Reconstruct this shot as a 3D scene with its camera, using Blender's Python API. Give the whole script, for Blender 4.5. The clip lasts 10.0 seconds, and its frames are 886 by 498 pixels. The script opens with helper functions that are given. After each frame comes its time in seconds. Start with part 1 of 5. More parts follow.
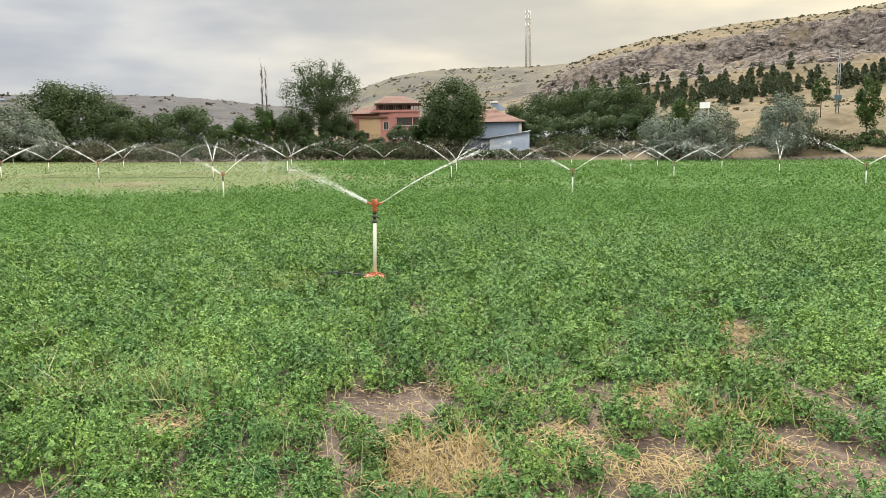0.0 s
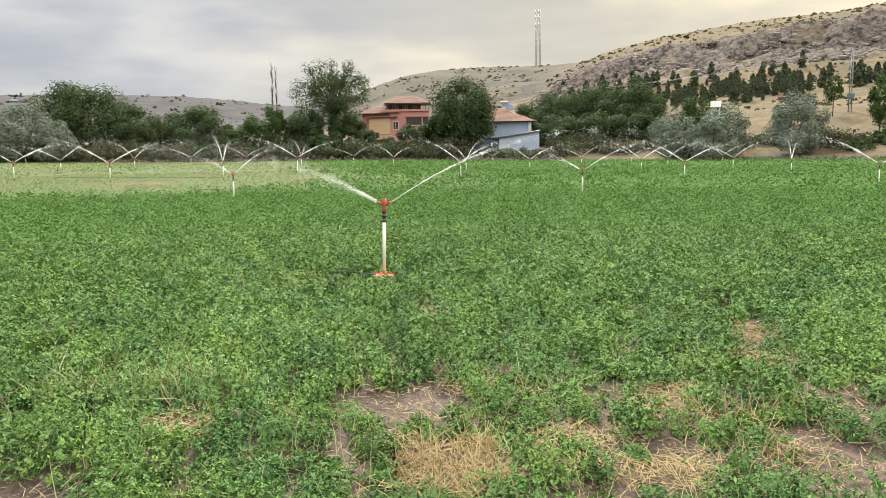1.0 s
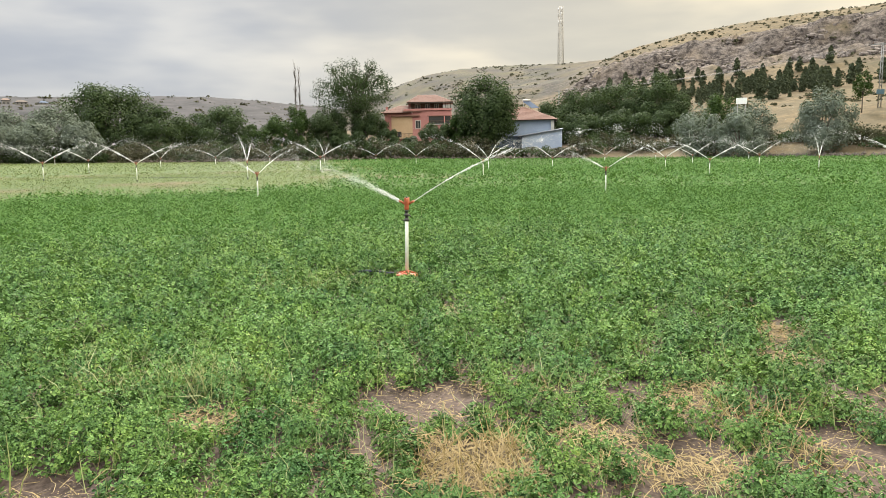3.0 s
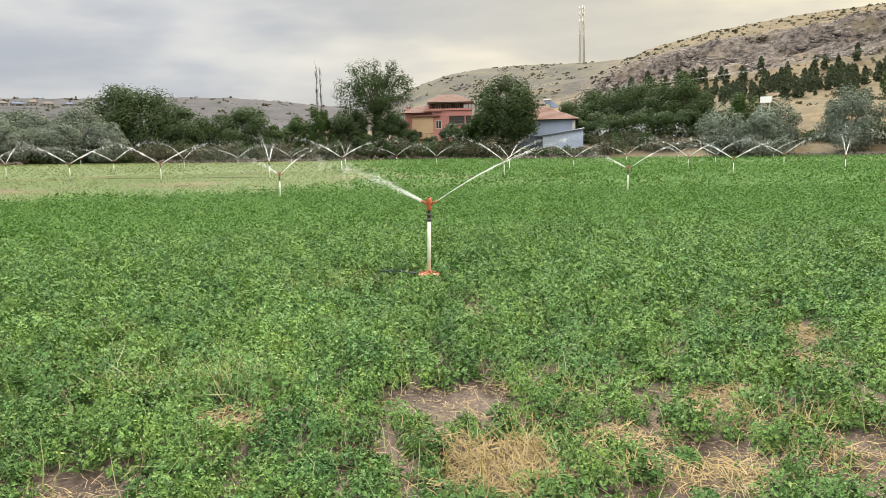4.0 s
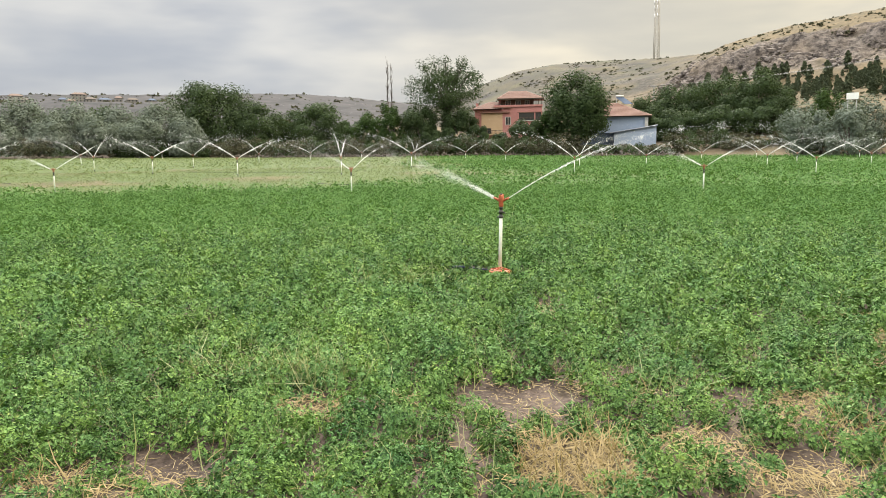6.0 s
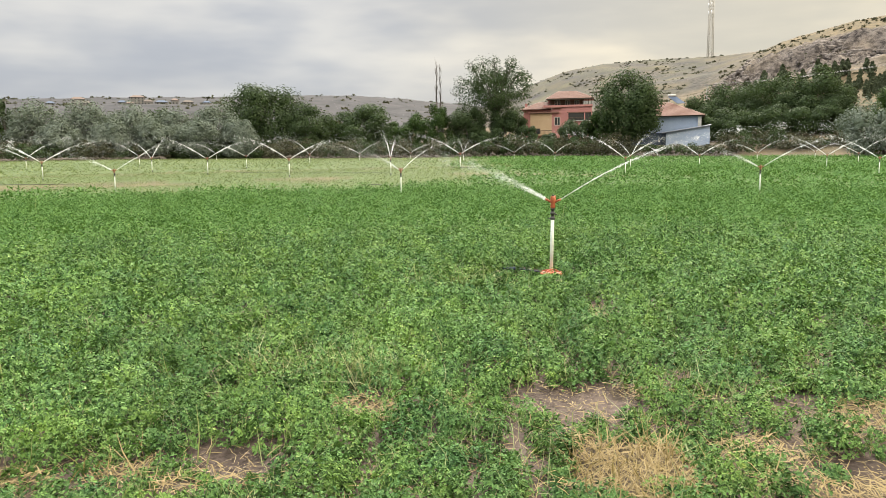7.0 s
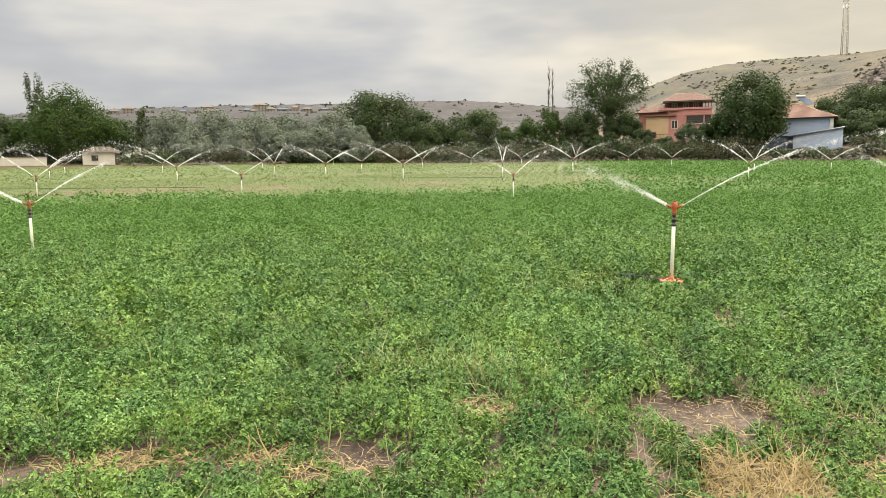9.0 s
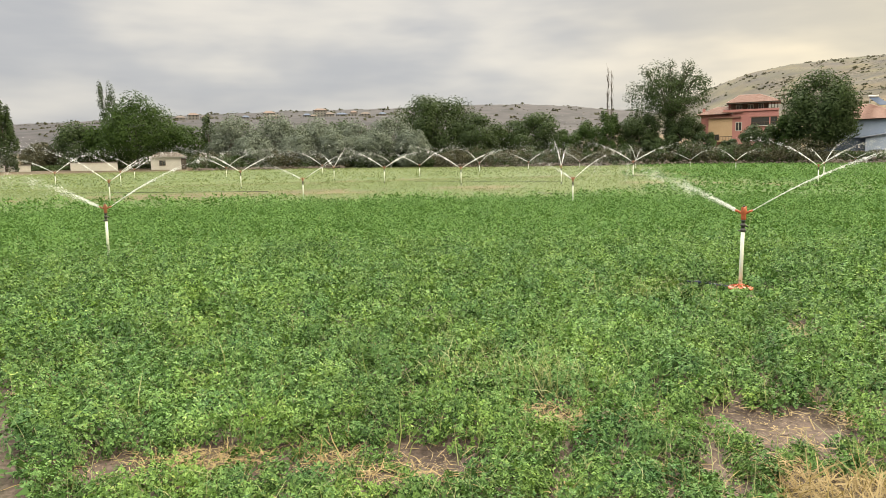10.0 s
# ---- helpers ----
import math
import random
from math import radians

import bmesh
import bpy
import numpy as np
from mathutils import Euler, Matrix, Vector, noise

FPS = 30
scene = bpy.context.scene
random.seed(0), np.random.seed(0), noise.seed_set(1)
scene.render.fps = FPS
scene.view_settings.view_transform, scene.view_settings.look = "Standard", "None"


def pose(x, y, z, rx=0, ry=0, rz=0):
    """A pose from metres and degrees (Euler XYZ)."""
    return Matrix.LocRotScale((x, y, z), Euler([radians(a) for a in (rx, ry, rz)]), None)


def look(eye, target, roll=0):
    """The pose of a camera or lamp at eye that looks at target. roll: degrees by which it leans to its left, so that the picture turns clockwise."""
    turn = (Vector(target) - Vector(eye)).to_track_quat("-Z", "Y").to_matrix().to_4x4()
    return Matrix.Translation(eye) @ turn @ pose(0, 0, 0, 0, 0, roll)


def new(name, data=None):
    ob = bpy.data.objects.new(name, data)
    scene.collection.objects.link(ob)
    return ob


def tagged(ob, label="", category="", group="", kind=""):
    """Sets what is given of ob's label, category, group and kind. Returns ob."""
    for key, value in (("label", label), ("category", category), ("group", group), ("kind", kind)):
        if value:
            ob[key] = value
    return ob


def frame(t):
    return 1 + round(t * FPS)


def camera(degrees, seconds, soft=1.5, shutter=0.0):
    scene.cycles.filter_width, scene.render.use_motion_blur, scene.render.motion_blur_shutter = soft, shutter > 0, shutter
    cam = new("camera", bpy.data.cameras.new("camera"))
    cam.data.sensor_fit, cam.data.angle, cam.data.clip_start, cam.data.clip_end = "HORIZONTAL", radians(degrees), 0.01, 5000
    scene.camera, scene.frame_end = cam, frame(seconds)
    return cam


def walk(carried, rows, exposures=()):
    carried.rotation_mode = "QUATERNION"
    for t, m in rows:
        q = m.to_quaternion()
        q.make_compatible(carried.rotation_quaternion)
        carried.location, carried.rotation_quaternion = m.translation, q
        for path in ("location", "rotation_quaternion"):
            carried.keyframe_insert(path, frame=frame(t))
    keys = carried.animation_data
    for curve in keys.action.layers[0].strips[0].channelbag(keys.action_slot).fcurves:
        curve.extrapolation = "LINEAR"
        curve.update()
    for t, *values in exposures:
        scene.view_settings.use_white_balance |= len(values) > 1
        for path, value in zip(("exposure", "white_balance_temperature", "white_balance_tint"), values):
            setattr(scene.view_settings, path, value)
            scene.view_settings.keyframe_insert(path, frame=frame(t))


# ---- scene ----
cam = camera(62.2, 10.0, soft=0.75)
PATH = [
    (0, (0.122, 0.488, 1.644), (-0.238, 2.438, 1.387), -0.7),
    (0.5, (0.124, 0.495, 1.643), (-0.249, 2.443, 1.385), -0.8),
    (1, (0.122, 0.503, 1.639), (-0.264, 2.449, 1.381), -0.8),
    (1.5, (0.131, 0.5, 1.64), (-0.27, 2.443, 1.381), -0.9),
    (2, (0.13, 0.502, 1.639), (-0.284, 2.441, 1.38), -1.0),
    (2.5, (0.128, 0.501, 1.64), (-0.3, 2.438, 1.38), -1.0),
    (4, (0.099, 0.48, 1.647), (-0.4, 2.399, 1.388), -1.2),
    (4.5, (0.084, 0.475, 1.645), (-0.453, 2.384, 1.385), -1.1),
    (5, (0.075, 0.466, 1.65), (-0.503, 2.363, 1.387), -1.0),
    (5.5, (0.063, 0.46, 1.647), (-0.559, 2.343, 1.382), -0.9),
    (7, (0.009, 0.41, 1.659), (-0.783, 2.227, 1.397), -0.9),
    (7.5, (-0.003, 0.4, 1.662), (-0.863, 2.187, 1.404), -1.1),
    (8, (-0.02, 0.387, 1.665), (-0.948, 2.141, 1.41), -1.0),
    (8.5, (-0.034, 0.354, 1.666), (-1.026, 2.072, 1.416), -0.9),
    (9, (-0.049, 0.324, 1.665), (-1.103, 2.005, 1.42), -1.0),
    (9.5, (-0.068, 0.3, 1.669), (-1.185, 1.942, 1.43), -1.0),
    (10, (-0.103, 0.259, 1.681), (-1.284, 1.856, 1.449), -1.2),
]
walk(cam, [(t, look(eye, target, roll)) for t, eye, target, roll in PATH], [(0, 0.0, 6500, 10), (5.5, 0.0, 6500, 10), (7.5, 0.02, 6640, 10), (10, 0.04, 7020, 10)])
# ---- light ----
world = bpy.data.worlds.new("overcast_sky")
scene.world = world
world.use_nodes = True
wn, wl = world.node_tree.nodes, world.node_tree.links
wn.clear()
SUN_EL, SUN_AZ = 44.0, 16.0  # degrees above the horizon, degrees left of +y
w_out, w_bg = wn.new("ShaderNodeOutputWorld"), wn.new("ShaderNodeBackground")
w_sky = wn.new("ShaderNodeTexSky")
w_sky.sky_type, w_sky.sun_disc = "NISHITA", False
w_sky.sun_elevation, w_sky.sun_rotation = radians(SUN_EL), radians(-SUN_AZ)
w_co, w_sep = wn.new("ShaderNodeTexCoord"), wn.new("ShaderNodeSeparateXYZ")
wl.new(w_co.outputs["Generated"], w_sep.inputs[0])


def w_math(op, a, b=None, c=None):
    n = wn.new("ShaderNodeMath")
    n.operation = op
    for i, v in enumerate((a, b, c)):
        if v is None:
            continue
        if isinstance(v, (int, float)):
            n.inputs[i].default_value = v
        else:
            wl.new(v, n.inputs[i])
    return n.outputs[0]


def w_range(v, a, b, c, d):
    n = wn.new("ShaderNodeMapRange")
    n.interpolation_type = "SMOOTHSTEP"
    wl.new(v, n.inputs[0])
    for i, k in enumerate((a, b, c, d)):
        n.inputs[i + 1].default_value = k
    return n.outputs[0]


def w_mix(f, a, b, blend="MIX"):
    n = wn.new("ShaderNodeMix")
    n.data_type, n.blend_type = "RGBA", blend
    for sock, v in ((n.inputs["Factor"], f), (n.inputs[6], a), (n.inputs[7], b)):
        if isinstance(v, tuple):
            sock.default_value = (*v, 1)
        elif isinstance(v, (int, float)):
            sock.default_value = v
        else:
            wl.new(v, sock)
    return n.outputs[2]


def w_noise(scale, stretch, detail, rough, at=(0, 0, 0)):
    m, n = wn.new("ShaderNodeMapping"), wn.new("ShaderNodeTexNoise")
    m.inputs["Scale"].default_value, m.inputs["Location"].default_value = stretch, at
    wl.new(w_co.outputs["Generated"], m.inputs["Vector"])
    wl.new(m.outputs[0], n.inputs["Vector"])
    n.inputs["Scale"].default_value, n.inputs["Detail"].default_value, n.inputs["Roughness"].default_value = scale, detail, rough
    return n.outputs[0]


# a cloud deck: grey-blue banks, cream where the low sun shines through, brightest overhead
warm = w_range(w_math("ADD", w_math("MULTIPLY", w_sep.outputs[0], 1.0), w_math("MULTIPLY", w_sep.outputs[1], 0.35)), -0.30, 0.40, 0.0, 1.0)
banks = w_noise(2.6, (1, 1, 3.4), 4, 0.5, (0.3, 0.1, 0.2))
wisps = w_noise(6.0, (1, 1, 5.0), 5, 0.55, (2.1, 0.7, 0))
deck = w_mix(warm, (0.645, 0.66, 0.68), (0.91, 0.83, 0.645))
deck = w_mix(w_range(banks, 0.38, 0.62, 0, 1), w_mix(1.0, deck, (0.76, 0.78, 0.83), "MULTIPLY"), w_mix(1.0, deck, (1.17, 1.13, 1.06), "MULTIPLY"))
deck = w_mix(w_range(wisps, 0.35, 0.7, 0, 0.35), deck, w_mix(1.0, deck, (1.25, 1.22, 1.16), "MULTIPLY"))
zenith = w_range(w_sep.outputs[2], 0.22, 0.55, 1.0, 5.6)
haze = w_range(w_sep.outputs[2], 0.01, 0.15, 0.0, 1.0)
deck = w_mix(haze, w_mix(1.0, deck, (0.84, 0.86, 0.91), "MULTIPLY"), deck)
lift = wn.new("ShaderNodeVectorMath")
lift.operation = "SCALE"
wl.new(deck, lift.inputs[0])
wl.new(zenith, lift.inputs["Scale"])
dim_sky = wn.new("ShaderNodeVectorMath")
dim_sky.operation = "SCALE"
wl.new(w_sky.outputs[0], dim_sky.inputs[0])
dim_sky.inputs["Scale"].default_value = 0.08
wl.new(w_mix(0.9, dim_sky.outputs[0], lift.outputs[0]), w_bg.inputs[0])
w_bg.inputs[1].default_value = 1.0
wl.new(w_bg.outputs[0], w_out.inputs[0])

sun_data = bpy.data.lights.new("sun", "SUN")
sun_data.energy, sun_data.angle, sun_data.color = 4.8, radians(11), (1.0, 0.94, 0.85)
sun_lamp = new("sun", sun_data)
sun_lamp.matrix_world = look((0, 0, 60), (60 * math.sin(radians(SUN_AZ)) * math.cos(radians(SUN_EL)), -60 * math.cos(radians(SUN_AZ)) * math.cos(radians(SUN_EL)), 60 - 60 * math.sin(radians(SUN_EL))))

# ---- small helpers ----
HUB, EYE_Z = (0.1, 0.4), 1.65


def spot(az, d):
    """A place d metres from the viewer's stand, az degrees left of +y."""
    return HUB[0] - d * math.sin(radians(az)), HUB[1] + d * math.cos(radians(az))


def rise(d, el):
    """The height seen el degrees above eye level at d metres."""
    return EYE_Z + d * math.tan(radians(el))


def smooth(v, a, b):
    k = np.clip((v - a) / (b - a), 0, 1)
    return k * k * (3 - 2 * k)


def mesh_object(name, bm, material, parent=None):
    me = bpy.data.meshes.new(name)
    bm.to_mesh(me)
    bm.free()
    me.materials.append(material)
    ob = new(name, me)
    if parent is not None:
        ob.parent = parent
    return ob


def part(name, bm, material, parent, label=""):
    return tagged(mesh_object(name, bm, material, parent), label)


def thing(name, at, turn, label, category, group="", kind=""):
    ob = new(name)
    ob.empty_display_size = 0.3
    ob.matrix_world = pose(*at, 0, 0, turn)
    return tagged(ob, label, category, group, kind)


def box(bm, lo, hi, bevel=0.0):
    vs = [bm.verts.new((x, y, z)) for z in (lo[2], hi[2]) for y in (lo[1], hi[1]) for x in (lo[0], hi[0])]
    fs = [bm.faces.new([vs[i] for i in f]) for f in ((0, 2, 3, 1), (4, 5, 7, 6), (0, 1, 5, 4), (2, 6, 7, 3), (0, 4, 6, 2), (1, 3, 7, 5))]
    if bevel:
        edges = list({e for f in fs for e in f.edges})
        bmesh.ops.bevel(bm, geom=edges, offset=bevel, segments=2, affect="EDGES", profile=0.6)
    return bm


def tube(bm, p, q, r0, r1=None, n=8, caps=True):
    p, q = Vector(p), Vector(q)
    r1 = r0 if r1 is None else r1
    d = (q - p).normalized()
    u = d.orthogonal().normalized()
    v = d.cross(u)
    rings = []
    for c, r in ((p, r0), (q, r1)):
        rings.append([bm.verts.new(c + r * (math.cos(a) * u + math.sin(a) * v)) for a in [2 * math.pi * k / n for k in range(n)]])
    for k in range(n):
        f = bm.faces.new((rings[0][k], rings[0][(k + 1) % n], rings[1][(k + 1) % n], rings[1][k]))
        f.smooth = True
    if caps:
        bm.faces.new(rings[0][::-1])
        bm.faces.new(rings[1])
    return bm


def lathe(bm, profile, n=16, at=(0, 0, 0)):
    """A turned body: profile is a run of (radius, height)."""
    rings = [[bm.verts.new((at[0] + r * math.cos(a), at[1] + r * math.sin(a), at[2] + z)) for a in [2 * math.pi * k / n for k in range(n)]] for r, z in profile]
    for lower, upper in zip(rings, rings[1:]):
        for k in range(n):
            bm.faces.new((lower[k], lower[(k + 1) % n], upper[(k + 1) % n], upper[k])).smooth = True
    bm.faces.new(rings[0][::-1])
    bm.faces.new(rings[-1])
    return bm


def sheet(name, verts, faces, material, smooth_faces=False):
    """A mesh from arrays: verts (n, 3), faces (m, 3 or 4)."""
    me = bpy.data.meshes.new(name)
    k = faces.shape[1]
    me.vertices.add(len(verts))
    me.vertices.foreach_set("co", np.ascontiguousarray(verts, dtype=np.float32).ravel())
    me.loops.add(faces.size)
    me.loops.foreach_set("vertex_index", np.ascontiguousarray(faces, dtype=np.int32).ravel())
    me.polygons.add(len(faces))
    me.polygons.foreach_set("loop_start", np.arange(0, faces.size, k, dtype=np.int32))
    me.polygons.foreach_set("loop_total", np.full(len(faces), k, dtype=np.int32))
    me.polygons.foreach_set("use_smooth", np.full(len(faces), smooth_faces))
    me.update(calc_edges=True)
    me.materials.append(material)
    return me


# ---- materials ----
def mat(name):
    m = bpy.data.materials.new(name)
    m.use_nodes = True
    return m, m.node_tree.nodes, m.node_tree.links, m.node_tree.nodes["Principled BSDF"]


def ramp(nodes, links, fac, stops):
    r = nodes.new("ShaderNodeValToRGB")
    while len(r.color_ramp.elements) < len(stops):
        r.color_ramp.elements.new(0.5)
    for e, (p, c) in zip(r.color_ramp.elements, stops):
        e.position, e.color = p, (*c, 1)
    links.new(fac, r.inputs[0])
    return r.outputs[0]


def grain(nodes, links, scale, detail=4, rough=0.55, co="Object", stretch=None):
    t, n = nodes.new("ShaderNodeTexCoord"), nodes.new("ShaderNodeTexNoise")
    n.inputs["Scale"].default_value, n.inputs["Detail"].default_value, n.inputs["Roughness"].default_value = scale, detail, rough
    if stretch:
        m = nodes.new("ShaderNodeMapping")
        m.inputs["Scale"].default_value = stretch
        links.new(t.outputs[co], m.inputs[0])
        links.new(m.outputs[0], n.inputs["Vector"])
    else:
        links.new(t.outputs[co], n.inputs["Vector"])
    return n.outputs[0]


def blend(nodes, links, f, a, b, mode="MIX"):
    n = nodes.new("ShaderNodeMix")
    n.data_type, n.blend_type = "RGBA", mode
    for sock, v in ((n.inputs["Factor"], f), (n.inputs[6], a), (n.inputs[7], b)):
        if isinstance(v, tuple):
            sock.default_value = (*v, 1)
        elif isinstance(v, (int, float)):
            sock.default_value = v
        else:
            links.new(v, sock)
    return n.outputs[2]


def bump(nodes, links, bsdf, height, strength, distance):
    b = nodes.new("ShaderNodeBump")
    b.inputs["Strength"].default_value, b.inputs["Distance"].default_value = strength, distance
    links.new(height, b.inputs["Height"])
    links.new(b.outputs[0], bsdf.inputs["Normal"])


def plain(name, dark, light, scale, rough=0.6, metal=0.0, relief=0.2, deep=0.01, stretch=None):
    """A surface that varies between two colours at two scales, with a fine relief."""
    m, n, l, b = mat(name)
    big, small = grain(n, l, scale, 5, 0.6, stretch=stretch), grain(n, l, scale * 9, 3, 0.5, stretch=stretch)
    mid = tuple((p + q) / 2 for p, q in zip(dark, light))
    c = ramp(n, l, big, [(0.3, dark), (0.5, mid), (0.72, light)])
    c = blend(n, l, 0.35, c, ramp(n, l, small, [(0.3, dark), (0.7, light)]))
    l.new(c, b.inputs["Base Color"])
    b.inputs["Roughness"].default_value, b.inputs["Metallic"].default_value = rough, metal
    bump(n, l, b, small, relief, deep)
    return m


def leaf_material(name, dark, light, tip, patch=0.5, gloss=0.45, through_light=0.3, hues=None, spec=0.12):
    """Leaves: each one its own shade, drifting from plant to plant."""
    m, n, l, b = mat(name)
    g = n.new("ShaderNodeNewGeometry")
    one = ramp(n, l, g.outputs["Random Per Island"], [(0.0, dark), (0.55, light), (0.93, light), (1.0, tip)])
    drift = grain(n, l, patch, 4, 0.6)
    c = blend(n, l, ramp(n, l, drift, [(0.32, (0, 0, 0)), (0.68, (1, 1, 1))]), blend(n, l, 0.45, one, dark), one)
    if hues:
        c = blend(n, l, 1.0, c, ramp(n, l, grain(n, l, patch * 4.5, 3, 0.6), [(0.30, hues[0]), (0.5, hues[1]), (0.72, hues[2])]), "MULTIPLY")
    l.new(c, b.inputs["Base Color"])
    b.inputs["Roughness"].default_value = gloss
    b.inputs["Specular IOR Level"].default_value = spec
    tr = n.new("ShaderNodeBsdfTranslucent")
    l.new(blend(n, l, 1.0, c, (1.15, 1.25, 0.6), "MULTIPLY"), tr.inputs[0])
    mix = n.new("ShaderNodeMixShader")
    mix.inputs[0].default_value = through_light
    l.new(b.outputs[0], mix.inputs[1])
    l.new(tr.outputs[0], mix.inputs[2])
    l.new(mix.outputs[0], n["Material Output"].inputs[0])
    return m


ALFALFA = leaf_material("alfalfa_leaf", (0.015, 0.037, 0.012), (0.148, 0.27, 0.084), (0.27, 0.37, 0.145), 0.55, hues=((0.58, 0.72, 0.86), (1.0, 1.0, 1.0), (1.45, 1.28, 0.98)), gloss=0.6, spec=0.08, through_light=0.07)
ALFALFA_FAR = leaf_material("alfalfa_leaf_far", (0.058, 0.118, 0.04), (0.105, 0.194, 0.063), (0.12, 0.205, 0.072), 0.7, spec=0.02, gloss=0.8, hues=((0.76, 0.82, 0.88), (1.0, 1.0, 1.0), (1.2, 1.14, 1.02)), through_light=0.12)
STUBBLE = leaf_material("short_pale_crop", (0.109, 0.138, 0.052), (0.167, 0.209, 0.087), (0.233, 0.225, 0.117), 0.3, spec=0.06, through_light=0.12)
STRAW = leaf_material("dry_straw", (0.178, 0.132, 0.066), (0.337, 0.264, 0.135), (0.409, 0.343, 0.211), 3.0, 0.6, 0.15)
STALK = leaf_material("pale_grass_stalk", (0.178, 0.211, 0.099), (0.304, 0.33, 0.178), (0.383, 0.383, 0.238), 3.0, 0.5, 0.2)
LEAF_DARK = leaf_material("dark_tree_leaf", (0.029, 0.046, 0.022), (0.052, 0.078, 0.034), (0.069, 0.097, 0.043), 0.25, 0.6, 0.2, spec=0.04)
LEAF_MID = leaf_material("green_tree_leaf", (0.027, 0.05, 0.016), (0.047, 0.08, 0.024), (0.063, 0.095, 0.03), 0.25, 0.6, 0.25, spec=0.04)
LEAF_SILVER = leaf_material("silver_tree_leaf", (0.097, 0.119, 0.099), (0.138, 0.164, 0.138), (0.173, 0.199, 0.17), 0.3, 0.7, 0.12, spec=0.03)
LEAF_PINE = leaf_material("pine_needle", (0.045, 0.058, 0.035), (0.077, 0.093, 0.055), (0.102, 0.117, 0.07), 0.3, 0.7, 0.1, spec=0.03)
LEAF_SCRUB = leaf_material("scrub_leaf", (0.038, 0.041, 0.026), (0.077, 0.077, 0.049), (0.118, 0.105, 0.068), 0.2, 0.7, 0.12, spec=0.03)
BARK = plain("bark", (0.036, 0.029, 0.023), (0.095, 0.077, 0.062), 3, 0.9, 0, 0.6, 0.02, (1, 1, 0.25))
STONE = plain("field_stone", (0.056, 0.046, 0.04), (0.145, 0.122, 0.106), 1.4, 0.9, 0, 0.6, 0.03)
CRAG = plain("crag_rock", (0.079, 0.068, 0.064), (0.211, 0.182, 0.165), 0.5, 0.95, 0, 0.9, 0.3)
CLOD = plain("soil_clod", (0.106, 0.079, 0.066), (0.198, 0.155, 0.132), 9, 0.95, 0, 0.6, 0.01)
# darker, browner orange for every sprinkler head but the nearest
BROWN_ORANGE = plain("brown_orange_plastic", (0.204, 0.073, 0.04), (0.307, 0.11, 0.058), 12, 0.5, 0, 0.1, 0.002)
ORANGE = plain("orange_plastic", (0.329, 0.073, 0.031), (0.402, 0.106, 0.045), 12, 0.55, 0, 0.1, 0.002)
PIPE_WHITE = plain("white_plastic", (0.82, 0.85, 0.82), (0.9, 0.92, 0.9), 7, 0.35, 0, 0.1, 0.002)
BLACK = plain("black_plastic", (0.012, 0.012, 0.012), (0.03, 0.028, 0.026), 9, 0.45, 0, 0.2, 0.002)
NAVY = plain("navy_plastic", (0.008, 0.014, 0.04), (0.02, 0.03, 0.075), 9, 0.4, 0, 0.2, 0.002)
SALMON = plain("salmon_render", (0.335, 0.148, 0.138), (0.41, 0.195, 0.182), 0.6, 0.85)
CREAM = plain("cream_render", (0.409, 0.292, 0.182), (0.482, 0.358, 0.234), 0.6, 0.85)
ROOF_RED = plain("clay_roof_tile", (0.125, 0.065, 0.049), (0.205, 0.112, 0.089), 1.6, 0.8, 0, 0.5, 0.03)
ROOF_BROWN = plain("brown_wall", (0.088, 0.058, 0.047), (0.146, 0.102, 0.08), 1.0, 0.8)
SKYBLUE = plain("pale_blue_render", (0.248, 0.314, 0.438), (0.321, 0.387, 0.511), 0.5, 0.85)
DEEPBLUE = plain("dark_blue_surface", (0.036, 0.058, 0.102), (0.066, 0.095, 0.153), 0.7, 0.8)
# plaster of the distant villas, greyed so the colour carries the haze
HAZED_PLASTER = plain("hazed_plaster", (0.146, 0.14, 0.138), (0.21, 0.205, 0.198), 0.3, 0.85)
WHITEWASH = plain("whitewash", (0.365, 0.365, 0.35), (0.526, 0.518, 0.496), 0.8, 0.85)
TIN = plain("sheet_metal", (0.073, 0.088, 0.117), (0.161, 0.182, 0.219), 1.2, 0.45, 0.5)
STEEL = plain("galvanised_steel", (0.161, 0.168, 0.168), (0.277, 0.285, 0.285), 3, 0.5, 0.6)
MAST_PAINT = plain("faded_mast_paint", (0.307, 0.292, 0.263), (0.438, 0.416, 0.365), 0.5, 0.6)
SIGN_WHITE = plain("white_sign_paint", (0.7, 0.71, 0.72), (0.82, 0.83, 0.84), 2, 0.4)
SIGN_BLUE = plain("blue_sign_paint", (0.051, 0.102, 0.131), (0.08, 0.146, 0.182), 2, 0.4)
DARKGLASS, gn, gl, gb = mat("window_glass")
gb.inputs["Base Color"].default_value = (0.03, 0.035, 0.04, 1)
gb.inputs["Roughness"].default_value, gb.inputs["Specular IOR Level"].default_value = 0.08, 0.8

WATER, gn, gl, gb = mat("sprayed_water")
gb.inputs["Base Color"].default_value = (0.9, 0.92, 0.93, 1)
gb.inputs["Roughness"].default_value, gb.inputs["IOR"].default_value = 0.12, 1.33
gb.inputs["Transmission Weight"].default_value = 0.35
wtr, wmx = gn.new("ShaderNodeBsdfTranslucent"), gn.new("ShaderNodeMixShader")
wtr.inputs[0].default_value = (0.86, 0.88, 0.89, 1)
wmx.inputs[0].default_value = 0.5
gl.new(gb.outputs[0], wmx.inputs[1])
gl.new(wtr.outputs[0], wmx.inputs[2])
gl.new(wmx.outputs[0], gn["Material Output"].inputs[0])

